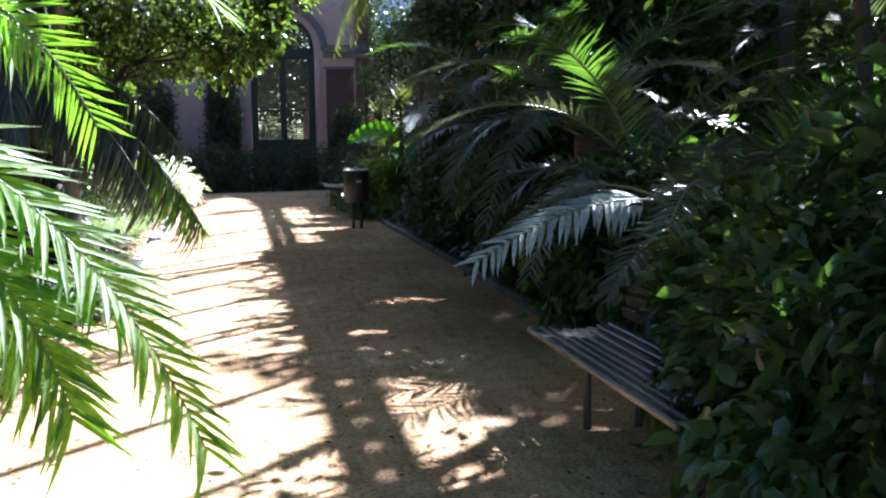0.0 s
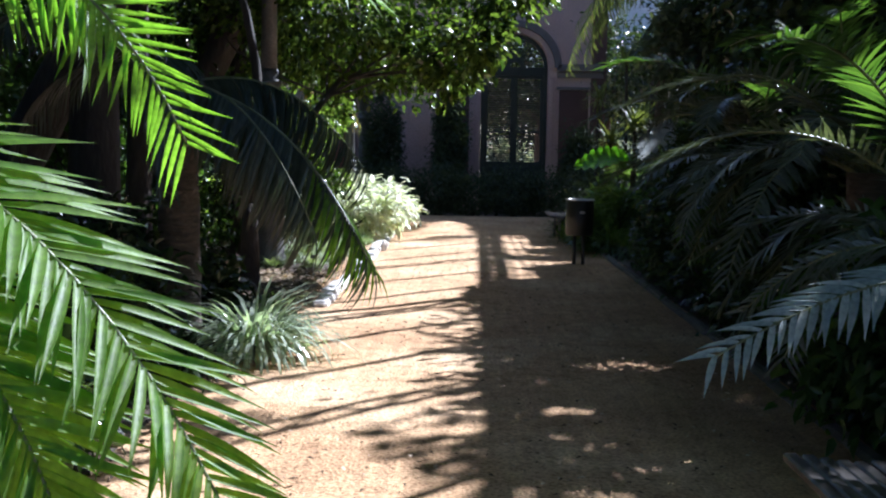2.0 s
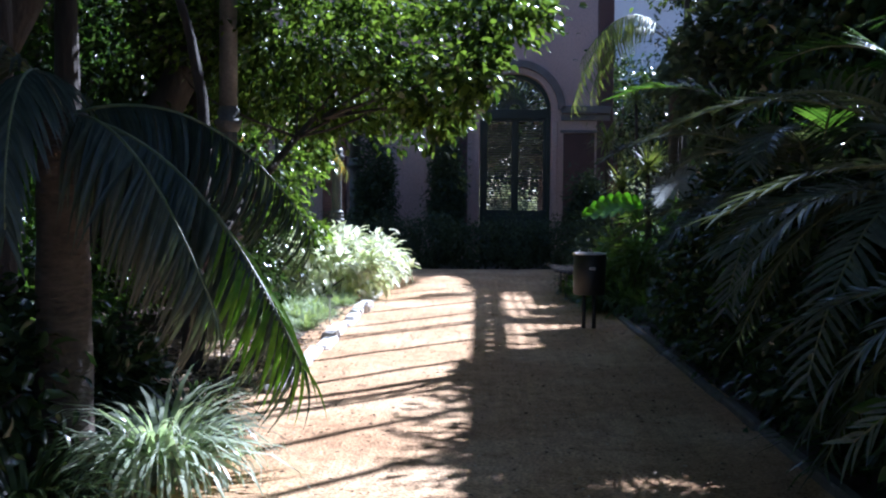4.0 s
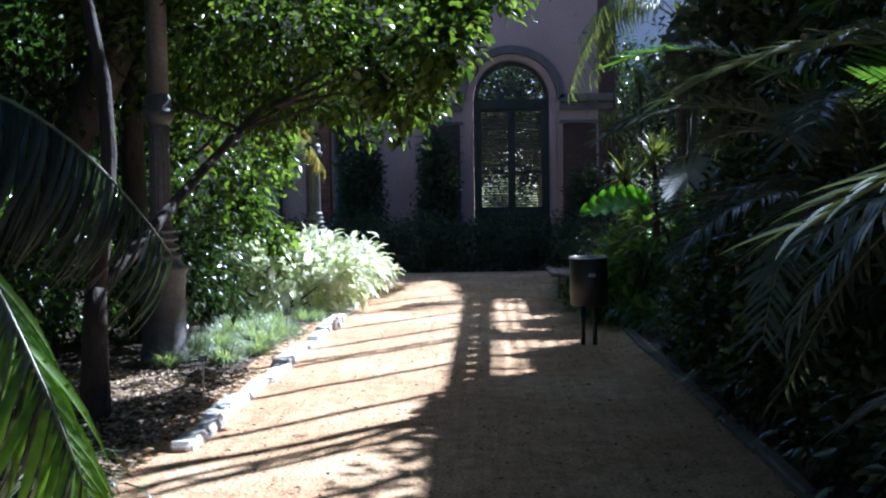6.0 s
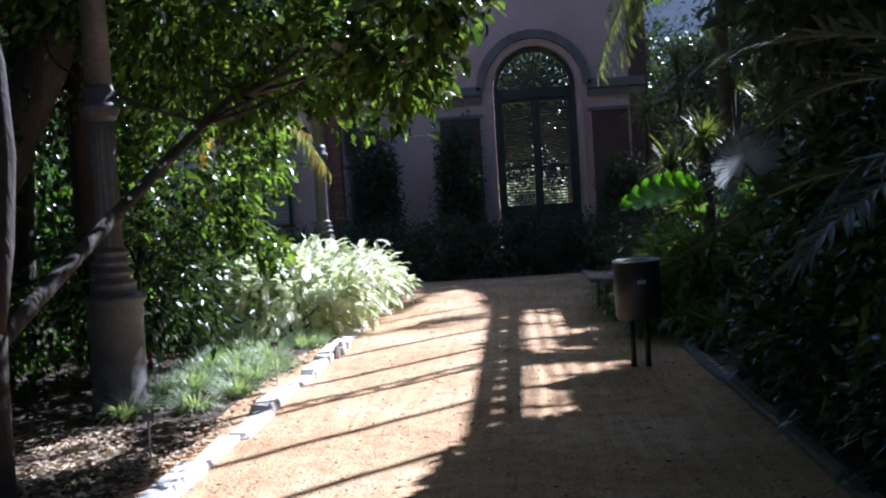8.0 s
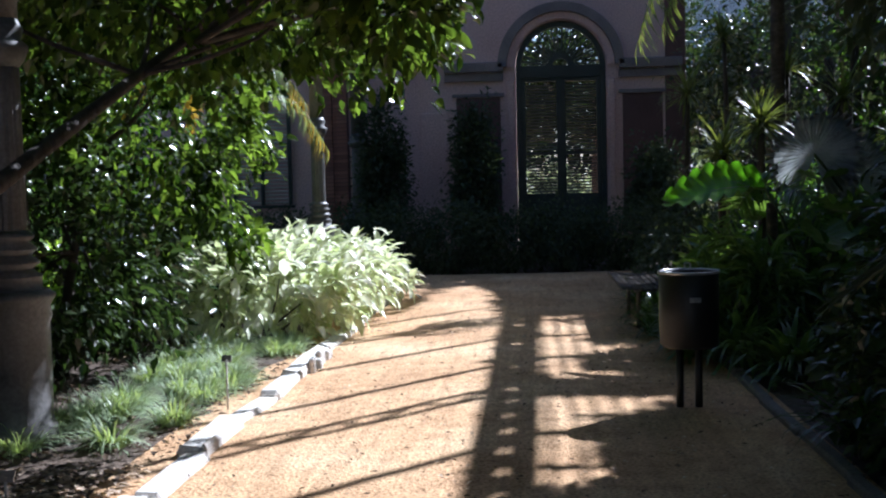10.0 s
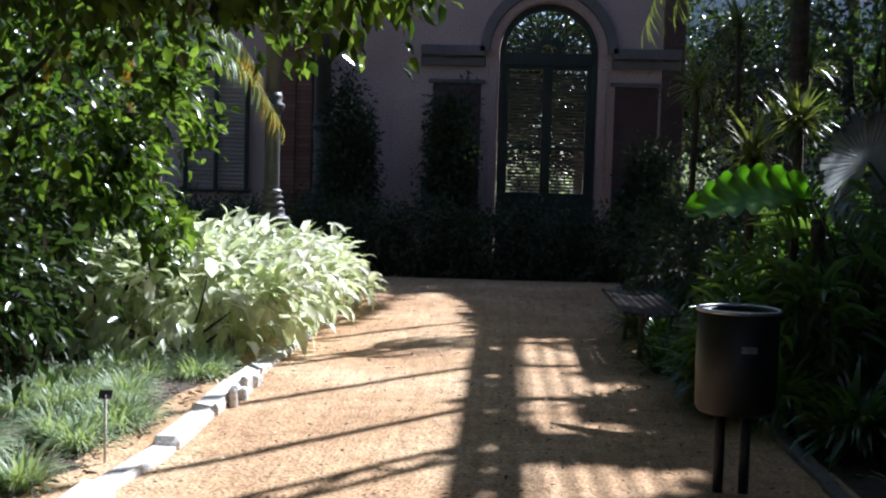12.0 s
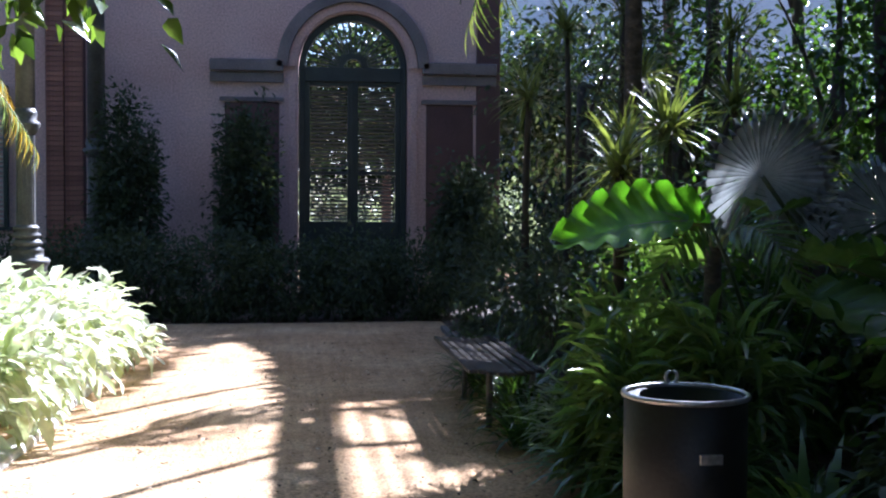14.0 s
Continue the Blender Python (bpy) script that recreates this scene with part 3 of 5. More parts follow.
for xa, xb in ((-0.78, CX - 1.13), (CX + 1.13, 3.88)):
    strip(xa, xb, 3.68, 3.86, 0.13, TRIM)
    strip(xa, xb, 3.50, 3.66, 0.07, TRIM, "lower_moulding")
arch_band(1.06, 1.24, 0.13, TRIM)
arch_band(0.92, 1.05, 0.06, STUCCO, "arch_surround")
for s in (-1, 1):
    strip(*sorted((CX + s * 0.92, CX + s * 1.05)), 0, SPRING - 0.27, 0.06, STUCCO, "door_surround")
for xa, xb in ((-0.55, 0.32), (2.72, 3.5)):
    strip(xa, xb, 0.6, 3.18, 0.02, PANEL, "wall_panel")
    strip(xa - 0.08, xb + 0.08, 3.19, 3.26, 0.05, TRIM, "panel_hood")
strip(-1.28, -0.74, 0, 2.9, 0.06, STUCCO, "pilaster")
strip(3.55, 3.95, 0, TOP - 0.1, 0.05, PANEL, "corner_pilaster")
strip(-2.75, -0.8, 7.5, 7.9, 0.2, TRIM, "cornice")
brick = Geo().put(*block(-0.135, 0.135, -0.06, 0.0, 0, 0.068, 0.006)).mesh("brick", [BRICK], False)
strip(-3.32, -2.72, 0, 5.2, 0.10, PANEL, "brick_pier")
pier_ob = house.children[-1]
for r in range(62):
    for k in range(2):
        part("brick", brick, pier_ob, m=pose(-3.165 + 0.29 * k, WALL_Y - 0.10, 0.25 + r * 0.078))


def door():
    d = thing("door_1", (CX, WALL_Y + 0.18, 0), "tall dark green arched double door with open louvres", "door", kind="structure")
    h, z_t = HW - 0.01, 3.55
    bx = lambda name, x0, x1, z0, z1, y0=-0.05, y1=0.05: part(name, Geo().put(*block(x0, x1, y0, y1, z0, z1, 0.008)).mesh(name, [DOORP], False), d)
    for s in (-1, 1):
        bx("jamb", *sorted((s * h, s * (h - 0.09))), -0.06, SPRING, -0.09, 0.09)
    bx("transom", -h + 0.09, h - 0.09, z_t, SPRING + 0.02, -0.09, 0.09)
    g = Geo()
    a = np.linspace(0, math.pi, 33)
    v = [((r * math.cos(t)), y, SPRING + r * math.sin(t)) for t in a for r, y in ((h - 0.1, -0.09), (h, -0.09), (h, 0.09), (h - 0.1, 0.09))]
    f = [(i * 4 + k, i * 4 + (k + 1) % 4, i * 4 + 4 + (k + 1) % 4, i * 4 + 4 + k) for i in range(32) for k in range(4)]
    part("fanlight_frame", g.put(v, f).mesh("fanlight_frame", [DOORP], False), d)
    for t in np.linspace(0, math.pi, 22)[1:-1]:
        part("fanlight_bar", Geo().put(*bar((0.22 * math.cos(t), 0, SPRING + 0.22 * math.sin(t)), ((h - 0.09) * math.cos(t), 0, SPRING + (h - 0.09) * math.sin(t)), 0.03, 0.03)).mesh("fanlight_bar", [DOORP], False), d)
    v, f = [], []
    for t in a:
        for r, y in ((0.15, -0.04), (0.24, -0.04), (0.24, 0.04), (0.15, 0.04)):
            v.append((r * math.cos(t), y, SPRING + 0.015 + r * math.sin(t)))
    f = [(i * 4 + k, i * 4 + (k + 1) % 4, i * 4 + 4 + (k + 1) % 4, i * 4 + 4 + k) for i in range(32) for k in range(4)]
    part("fanlight_hub", Geo().put(v, f).mesh("fanlight_hub", [DOORP], False), d)
    slat = Geo().put(*bar((-0.295, 0, 0), (0.295, 0, 0), 0.042, 0.012)).mesh("louvre", [DOORP], False)
    for s in (-1, 1):
        m = s * (h - 0.09) / 2
        bx("door_leaf", m - 0.395, m + 0.395, -0.06, 1.25)
        bx("stile", m - 0.395, m - 0.305, 1.25, z_t)
        bx("stile", m + 0.305, m + 0.395, 1.25, z_t)
        bx("rail", m - 0.305, m + 0.305, 2.02, 2.08)
        bx("rail", m - 0.305, m + 0.305, z_t - 0.08, z_t)
        bx("door_panel", m - 0.27, m + 0.27, 0.2, 1.1, -0.065, -0.05)
        for k in range(37):
            z = 1.29 + k * 0.06
            if 2.0 < z < 2.09 or z > z_t - 0.1:
                continue
            part("louvre", slat, d, m=pose(m, 0, z, -36 + rng.normal() * 4, 0, 0))
    bx("meeting_stile", -0.035, 0.035, -0.06, z_t, -0.07, 0.07)


door()

# simple panel for a louvred doorway; pale slats paint the light shining through
def louvred_panel(x0, x1, z0, z1):
    w = thing("window_1", ((x0 + x1) / 2, WALL_Y - 0.03, z0), "louvred panel, light through the opening put into its pale slats", "window", kind="structure")
    h, t = (x1 - x0) / 2, z1 - z0
    for name, a, b, c, d in (("jamb", -h, -h + 0.07, 0, t), ("jamb", h - 0.07, h, 0, t), ("sill", -h - 0.05, h + 0.05, -0.06, -0.003), ("head", -h, h, t + 0.003, t + 0.07), ("mullion", -0.035, 0.035, 0, t)):
        part(name, Geo().put(*block(a, b, -0.05, 0.025, c, d, 0.008)).mesh(name, [DOORP], False), w)
    slat = Geo().put(*bar((-(h - 0.1) / 2, 0, 0), ((h - 0.1) / 2, 0, 0), 0.045, 0.014)).mesh("louvre", [KERB], False)
    for s in (-1, 1):
        for k in range(int(t / 0.075)):
            part("louvre", slat, w, m=pose(s * (h - 0.03) / 2, -0.015, 0.05 + k * 0.075, -30, 0, 0))


louvred_panel(-5.1, -3.9, 1.15, 3.3)

# ---- cast-iron columns of the shade structure ----
COLUMN = [(0.225, 0), (0.225, 0.11), (0.205, 0.14), (0.205, 0.72), (0.22, 0.76), (0.21, 0.82), (0.235, 0.86), (0.245, 0.89), (0.20, 0.92), (0.172, 0.93), (0.172, 0.99), (0.18, 1.00),
          (0.125, 1.035), (0.12, 1.045), (0.165, 1.07), (0.165, 1.085), (0.115, 1.12), (0.11, 1.13), (0.15, 1.15), (0.15, 1.165), (0.105, 1.20), (0.135, 1.225), (0.135, 1.24), (0.10, 1.27),
          (0.095, 2.22), (0.125, 2.26), (0.15, 2.32), (0.15, 2.35), (0.11, 2.38), (0.125, 2.44), (0.10, 2.50), (0.09, 5.7), (0.15, 5.85), (0.16, 6.0)]


def fluted(prof, scale, sides=48):
    """A lathe form whose surface is cut by shallow upright flutes."""
    v, f = lathe([(r * scale, z) for r, z in prof], sides)
    return [(x * (0.93 if (k % sides) % 4 == 0 else 1.0), y * (0.93 if (k % sides) % 4 == 0 else 1.0), z) for k, (x, y, z) in enumerate(v)], f


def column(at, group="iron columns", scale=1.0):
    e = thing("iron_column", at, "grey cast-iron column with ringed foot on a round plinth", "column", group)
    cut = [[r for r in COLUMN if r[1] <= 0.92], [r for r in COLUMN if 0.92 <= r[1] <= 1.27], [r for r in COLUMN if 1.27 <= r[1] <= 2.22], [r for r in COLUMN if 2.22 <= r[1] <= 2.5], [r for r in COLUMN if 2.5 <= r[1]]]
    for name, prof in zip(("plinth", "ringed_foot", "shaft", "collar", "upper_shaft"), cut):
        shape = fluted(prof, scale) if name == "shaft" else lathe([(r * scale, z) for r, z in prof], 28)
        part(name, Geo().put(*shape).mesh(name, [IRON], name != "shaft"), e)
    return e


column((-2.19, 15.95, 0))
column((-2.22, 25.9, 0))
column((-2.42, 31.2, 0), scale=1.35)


def pergola():
    """Lattice girders high over the planting, whose shadows rule the sand."""
    z, ox, oy = 6.0, KX * 6.0, KY * 6.0
    e = thing("iron_pergola", (5.0, 20, 0), "rusty iron lattice pergola high over the planting", "pergola")
    put = lambda name, p, q, w, h: part(name, Geo().put(*bar((p[0] - 5.0, p[1] - 20, p[2]), (q[0] - 5.0, q[1] - 20, q[2]), w, h)).mesh(name, [STEEL], False), e)
    y0, y1 = 4.0 + oy, 24.0 + oy
    xl, xr = 0.56 + ox, 0.90 + ox
    put("chord", (xl - 0.03, y0, z), (xl + 0.06, y1, z), 0.15, 0.05)
    put("chord", (xr - 0.17, y0, z), (xr - 0.05, y1, z), 0.15, 0.05)
    yy = y0
    while yy < y1:
        put("rung", (xl + 0.02, yy, z + 0.03), (xr - 0.09, yy, z + 0.03), 0.31, 0.03)
        yy += 0.46
    for yb in (9.0, 13.05, 17.44, 21.85):
        for off in (-0.14, 0.14):
            put("rafter_chord", (xl, yb + off + oy, z), (xl - 3.4, yb + off + oy - 4.0, z), 0.07, 0.05)
        for k in range(14):
            u, w = k / 14, (k + 1) / 14
            a, b = (-0.14, 0.14) if k % 2 else (0.14, -0.14)
            put("lattice_bar", (xl - 3.4 * u, yb + a + oy - 4 * u, z), (xl - 3.4 * w, yb + b + oy - 4 * w, z), 0.05, 0.03)
    for yb in (5.4, 6.9, 10.5, 11.8, 14.3, 15.75, 18.57, 20.2, 23.1):
        put("purlin", (xl, yb + oy, z), (xl - 3.4, yb + oy - 4.0, z), 0.085, 0.06)
    for yb, dy in ((16.1, 0.2), (17.45, 0.0), (18.95, 0.6), (20.35, 0.5), (21.6, 0.3), (12.5, 0.2), (8.5, 0.2)):
        put("crossbar", (xr, yb + oy, z), (xr + 2.4, yb + dy + oy, z), 0.09, 0.06)
    for k in range(8):
        x = xr + 0.09 + k * 0.15
        put("slat", (x, 15.0 + oy, z + 0.05), (x, 22.4 + oy, z + 0.05), 0.034, 0.012)
    for yy in (9.6, 28.0):
        put("post", (5.0, yy, 0), (5.0, yy, z), 0.1, 0.1)


pergola()

# ---- the litter bin ----
def bin_thing():
    e = thing("litter_bin", (1.865, 16.85, 0), "round scuffed metal litter bin on two posts", "litter bin")
    prof = [(0.175, 0.40), (0.185, 0.42), (0.19, 0.6), (0.19, 0.87)]
    g = Geo().put(*lathe(prof + [(0.178, 0.875), (0.172, 0.6), (0.165, 0.43)], 32))
    part("body", g.mesh("body", [BINM]), e)
    t = [(0.19 * math.cos(a), 0.19 * math.sin(a), 0.88) for a in np.linspace(0, 2 * math.pi, 33)]
    part("rim", Geo().put(*tube(t, [0.009] * 33, 8, False)).mesh("rim", [BINRIM]), e, "worn bright steel rim")
    t = [(0.02 * math.cos(a) + 0.02, 0.19, 0.905 + 0.02 * math.sin(a)) for a in np.linspace(0, 2 * math.pi, 17)]
    part("ring", Geo().put(*tube(t, [0.006] * 17, 6, False)).mesh("ring", [BINRIM]), e)
    for x in (-0.06, 0.06):
        part("post", Geo().put(*tube([(x, 0.02, -0.1), (x, 0.02, 0.42)], [0.025, 0.025], 10)).mesh("post", [BINM]), e)
    part("plate", Geo().put(*block(-0.02, 0.05, -0.196, -0.186, 0.70, 0.73, 0.002)).mesh("plate", [BINRIM], False), e, "small pale maker's plate")


bin_thing()


# ---- benches ----
def bench(at, length, label, back=True):
    e = thing("bench", at, label, "bench", "slatted benches")
    slat = Geo().put(*block(-0.026, 0.026, -length / 2, length / 2, 0, 0.028, 0.008)).mesh("slat", [SLAT], False)
    for i in range(8):
        part("slat", slat, e, m=pose(0.03 + i * 0.062, 0, 0.41 + 0.012 * math.cos(i * 0.8), 0, 0, 0))
    for i in range(6 if back else 0):
        part("back_slat", slat, e, m=pose(0.52 + i * 0.02, 0, 0.5 + i * 0.062, 0, 75, 0))
    for s in (-0.3, 0.3):
        pts = [(0.2, s * length, -0.05), (0.2, s * length, 0.36), (0.30, s * length, 0.395), (0.50, s * length, 0.41)] + ([(0.55, s * length, 0.6), (0.64, s * length, 0.87)] if back else [])
        part("frame", Geo().put(*tube(pts, [0.022] * len(pts), 8)).mesh("frame", [STEEL]), e)
        part("leg", Geo().put(*tube([(0.46, s * length, -0.05), (0.50, s * length, 0.41)], [0.022] * 2, 8)).mesh("leg", [STEEL]), e)


bench((1.5, 4.6, 0), 2.0, "worn slatted wooden bench under overhanging fronds")
bench((1.72, 21.4, 0), 1.9, "worn slatted wooden bench gleaming in the sun", False)


# ---- palms ----
def palm(name, at, height, radius, fronds, meshes, label, lean=(0, 0)):
    """fronds: rows of compass angle, mesh index, height fraction."""
    e = thing(name, at, label, "palm")
    pts = [(lean[0] * u * u, lean[1] * u * u, -0.1 + (height + 0.1) * u) for u in np.linspace(0, 1, 10)]
    part("trunk", Geo().put(*tube(pts, [radius * (1.15 - 0.25 * u + 0.06 * (i % 2)) for i, u in enumerate(np.linspace(0, 1, 10))], 14)).mesh("trunk", [PBARK]), e)
    for az, k, hf in fronds:
        fr = part("frond", meshes[k][0], e, m=toward((lean[0] * hf * hf, lean[1] * hf * hf, height * hf), az, rng.normal() * 8))
        tagged(part("frond_foliage", meshes[k][1], fr), kind="stuff")
    return e


FA = frond_mesh(2.2, 42, -62, 62, 0.38, 0.026, 58, 25, 0.35, L_PALM)
FC = frond_mesh(2.4, 60, -30, 64, 0.40, 0.026, 60, 28, 0.3, L_PALM)
date = palm("date_palm", (-2.4, 4.9, 0), 1.7, 0.2, [(30, 1, 1), (0, 0, 1), (200, 0, 1), (250, 1, 1), (300, 0, 1), (330, 1, 1)],
            [FA, FC], "sunlit date palm with arching bright green fronds")
PL = leaflet_mesh(L_PALM, 0.085)
PN = leaflet_mesh(L_PALM, 0.075, 0.2)
rel = lambda p, o: tuple(np.array(p, float) - np.array(o, float))
for p1, p2, pairs, ln in (((-1.12, 5.35, 2.75), (-0.55, 5.3, 1.50), 50, 0.34), ((-1.0, 5.0, 3.15), (0.02, 5.0, 1.98), 46, 0.36), ((-0.75, 4.65, 1.85), (-0.10, 4.45, 0.22), 58, 0.46), ((-0.80, 4.35, 1.42), (-0.58, 4.3, 0.42), 50, 0.5), ((-1.05, 4.75, 1.6), (-0.8, 4.7, 0.45), 46, 0.42),
                          ((-1.35, 5.7, 2.75), (-0.95, 5.6, 1.9), 54, 0.5), ((-1.2, 3.9, 1.4), (-0.95, 3.8, 0.35), 44, 0.36)):
    near_frond(date, (0, 0, 1.68), rel(p1, (-2.4, 4.9, 0)), rel(p2, (-2.4, 4.9, 0)), pairs, ln, PN if ln == 0.34 else PL, 58, 8, 0.3, up=(0, -1, 0.2) if ln == 0.34 else (0, -0.2, 1))
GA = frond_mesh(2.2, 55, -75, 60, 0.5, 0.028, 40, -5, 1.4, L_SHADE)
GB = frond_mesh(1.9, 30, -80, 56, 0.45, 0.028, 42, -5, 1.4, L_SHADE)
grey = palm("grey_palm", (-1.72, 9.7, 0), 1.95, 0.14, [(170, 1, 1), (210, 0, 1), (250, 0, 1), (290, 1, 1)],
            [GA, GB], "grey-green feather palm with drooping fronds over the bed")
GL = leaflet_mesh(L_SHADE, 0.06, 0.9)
# brighter green leaflets paint the sun on the lowest frond's tip
GT_LIT = leaflet_mesh(L_PALM, 0.075, 0.7)
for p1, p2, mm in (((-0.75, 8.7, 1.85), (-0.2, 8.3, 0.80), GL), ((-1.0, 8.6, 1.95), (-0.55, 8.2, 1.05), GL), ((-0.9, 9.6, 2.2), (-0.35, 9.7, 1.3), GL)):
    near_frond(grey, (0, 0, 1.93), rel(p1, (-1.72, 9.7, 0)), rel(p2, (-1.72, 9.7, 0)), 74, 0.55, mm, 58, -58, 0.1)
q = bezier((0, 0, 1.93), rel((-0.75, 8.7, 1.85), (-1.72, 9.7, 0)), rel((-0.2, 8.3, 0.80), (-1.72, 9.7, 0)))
near_frond(grey, tuple(q[11]), tuple(q[14]), tuple(q[17]), 16, 0.42, GT_LIT, 38, -20, 0.1)
YA = frond_mesh(1.9, 30, -75, 50, 0.42, 0.024, 45, 5, 1.0, L_STRAP, L_YELL)
feather = palm("feather_palm", (-3.5, 25.0, 0), 2.9, 0.11, [(50, 0, 1), (150, 0, 1), (210, 0, 1), (270, 0, 1), (330, 0, 1)], [YA], "feather palm with yellowed frond tips")
YL = leaflet_mesh(L_GRASS, 0.05, 0.9)
YT = leaflet_mesh(L_YELL, 0.05, 0.9)
for p1, p2 in (((-2.5, 24.9, 3.3), (-1.92, 25.1, 2.0)), ((-2.7, 24.6, 3.7), (-2.1, 24.6, 2.6))):
    near_frond(feather, (0, 0, 2.85), rel(p1, (-3.5, 25, 0)), rel(p2, (-3.5, 25, 0)), 40, 0.42, YL, 35, -30, 0.2)
    q = bezier((0, 0, 2.85), rel(p1, (-3.5, 25, 0)), rel(p2, (-3.5, 25, 0)))
    near_frond(feather, tuple(q[13]), tuple(q[15]), tuple(q[17]), 12, 0.36, YT, 35, -30, 0.1)

CY = [frond_mesh(1.9, 60, -35, 46, 0.3, 0.022, 62, 20, 0.3, L_GREY), frond_mesh(1.6, 35, -45, 44, 0.28, 0.022, 62, 15, 0.35, L_GREY), frond_mesh(2.2, 75, -20, 50, 0.34, 0.024, 60, 20, 0.3, L_DARK)]


def cycad(at, height, turn, label, count=14, scale=1.0):
    return palm("cycad", at, height, 0.16 * scale, [(turn + i * 360 / count + rng.normal() * 8, i % 3, 1 - 0.06 * (i % 2)) for i in range(count)], CY, label)


first = palm("cycad", (3.0, 6.3, 0), 0.7, 0.16, [(20 + i * 30, i % 3, 1) for i in range(8)], CY, "cycad with grey feather fronds hanging over the bench")
CG = leaflet_mesh(L_GREY, 0.11, 0.3)
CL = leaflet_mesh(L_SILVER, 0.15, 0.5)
# the frond nearest the path gets the paler leaflets, painted as skylit
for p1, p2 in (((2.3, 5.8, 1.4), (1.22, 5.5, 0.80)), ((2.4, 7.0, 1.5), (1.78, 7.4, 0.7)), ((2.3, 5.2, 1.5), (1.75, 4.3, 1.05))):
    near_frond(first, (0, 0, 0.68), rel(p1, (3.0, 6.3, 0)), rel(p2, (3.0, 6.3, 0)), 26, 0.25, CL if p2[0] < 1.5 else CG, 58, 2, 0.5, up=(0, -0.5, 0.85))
dusky = cycad((3.1, 9.4, 0), 1.4, -80, "cycad with arching dusky fronds in deep shade")
bright = cycad((3.05, 11.9, 0), 1.35, -100, "cycad with arching fronds, tips catching sun")
leafy = cycad((2.95, 7.7, 0), 1.0, -90, "cycad with grey fronds spilling over the edging", 9)
for plant, at, h, tips in ((dusky, (3.1, 9.4, 0), 1.38, ((1.95, 8.5, 0.75), (1.85, 9.4, 1.05), (2.05, 10.2, 0.7), (2.3, 8.3, 1.5))),
                           (bright, (3.05, 11.9, 0), 1.33, ((2.15, 11.0, 0.8), (2.0, 12.1, 1.2), (2.35, 11.2, 1.75))),
                           (leafy, (2.95, 7.7, 0), 0.98, ((1.95, 7.2, 0.5), (1.8, 7.95, 0.65), (2.0, 8.4, 0.4)))):
    for tip in tips:
        mid = ((at[0] + tip[0]) / 2 - 0.15, (at[1] + tip[1]) / 2, max(h, tip[2]) + 0.55)
        near_frond(plant, (0, 0, h), rel(mid, at), rel(tip, at), 36, 0.3, CG, 60, 5, 0.2)
cycad((3.5, 3.6, 0), 0.8, -60, "cycad with grey fronds beside the bench")
cycad((5.2, 8.0, 0), 1.8, -70, "tall cycad with dark arching fronds")
cycad((4.9, 15.8, 0), 1.4, -90, "cycad with dark fronds behind the bin", 12)
cycad((6.3, 12.0, 0), 2.4, -90, "tall cycad with dark arching fronds")


weep = palm("weeping_palm", (4.4, 25.9, 0), 4.6, 0.1, [(20 + i * 45, 0, 1) for i in range(4)], [frond_mesh(1.6, 30, -75, 44, 0.4, 0.022, 45, 0, 1.0, L_DARK)], "slim palm with a yellowing hanging frond")
YG = leaflet_mesh(L_SPIKE, 0.05, 0.9)
for mid, tip in (((-1.5, -1.0, 5.5), (-2.1, -1.5, 3.25)), ((-1.2, -0.9, 5.4), (-1.75, -1.35, 3.5)), ((-1.0, -1.2, 5.6), (-1.95, -1.7, 4.1))):
    near_frond(weep, (0, 0, 4.55), mid, tip, 40, 0.55, YG, 40, -30, 0.2)


# ---- the fan palm and big-leaved plants by the bin ----
def fan_palm(at, height, leaves_at, label, radius=0.45, leaf=None):
    e = thing("fan_palm", at, label, "palm")
    part("trunk", Geo().put(*tube([(0, 0, -0.1), (0.03, 0, height * 0.5), (0, 0.03, height)], [0.14, 0.12, 0.1], 12)).mesh("trunk", [PBARK]), e)
    me = fan_mesh(radius, leaf=leaf)
    for dx, dy, dz, rx, rz in leaves_at:
        part("stalk", Geo().put(*tube(limb_points((0, 0, height * 0.9), (dx, dy, dz), 0.05), [0.014] * 6, 6)).mesh("stalk", [L_STALK]), e)
        part("fan_leaf", me, e, m=pose(dx, dy, dz, rx, 0, rz))
    return e


fan_palm((3.9, 20.3, 0), 1.1, [(-0.46, -0.3, 1.66, 12, 8), (0.1, 0.5, 1.5, -20, 20), (0.7, 0.3, 1.4, 10, 200)],
         "silver fan palm with pleated leaf in shade", 0.50)


def big_leaf_mesh(length, lobes=7, leaf=None):
    """A lobed blade along +y, arched, with wavy lobes and a midrib."""
    g = Geo()
    n = 4 * lobes
    rows, faces = [], []
    for i in range(n + 1):
        u = i / n
        w = length * 0.42 * math.sin(math.pi * (0.08 + 0.9 * u)) ** 0.7 * (0.72 + 0.28 * abs(math.sin(u * lobes * math.pi)))
        y, z = length * u, -0.35 * length * u * u
        for q in (-1, -0.5, 0, 0.5, 1):
            rows.append((w * q, y + 0.12 * length * abs(q), z + 0.16 * length * abs(q) * (1 - u) + 0.02 * math.sin(u * lobes * 2 * math.pi) * abs(q)))
    for i in range(n):
        for q in range(4):
            faces.append((i * 5 + q, i * 5 + q + 1, i * 5 + q + 6, i * 5 + q + 5))
    g.put(rows, faces)
    g.put(*tube([(0, length * u, -0.35 * length * u * u - 0.006) for u in np.linspace(0, 1, 8)], np.linspace(0.014, 0.004, 8), 6), mat=1)
    return g.mesh("big_leaf", [leaf or L_BIG, RACHIS])


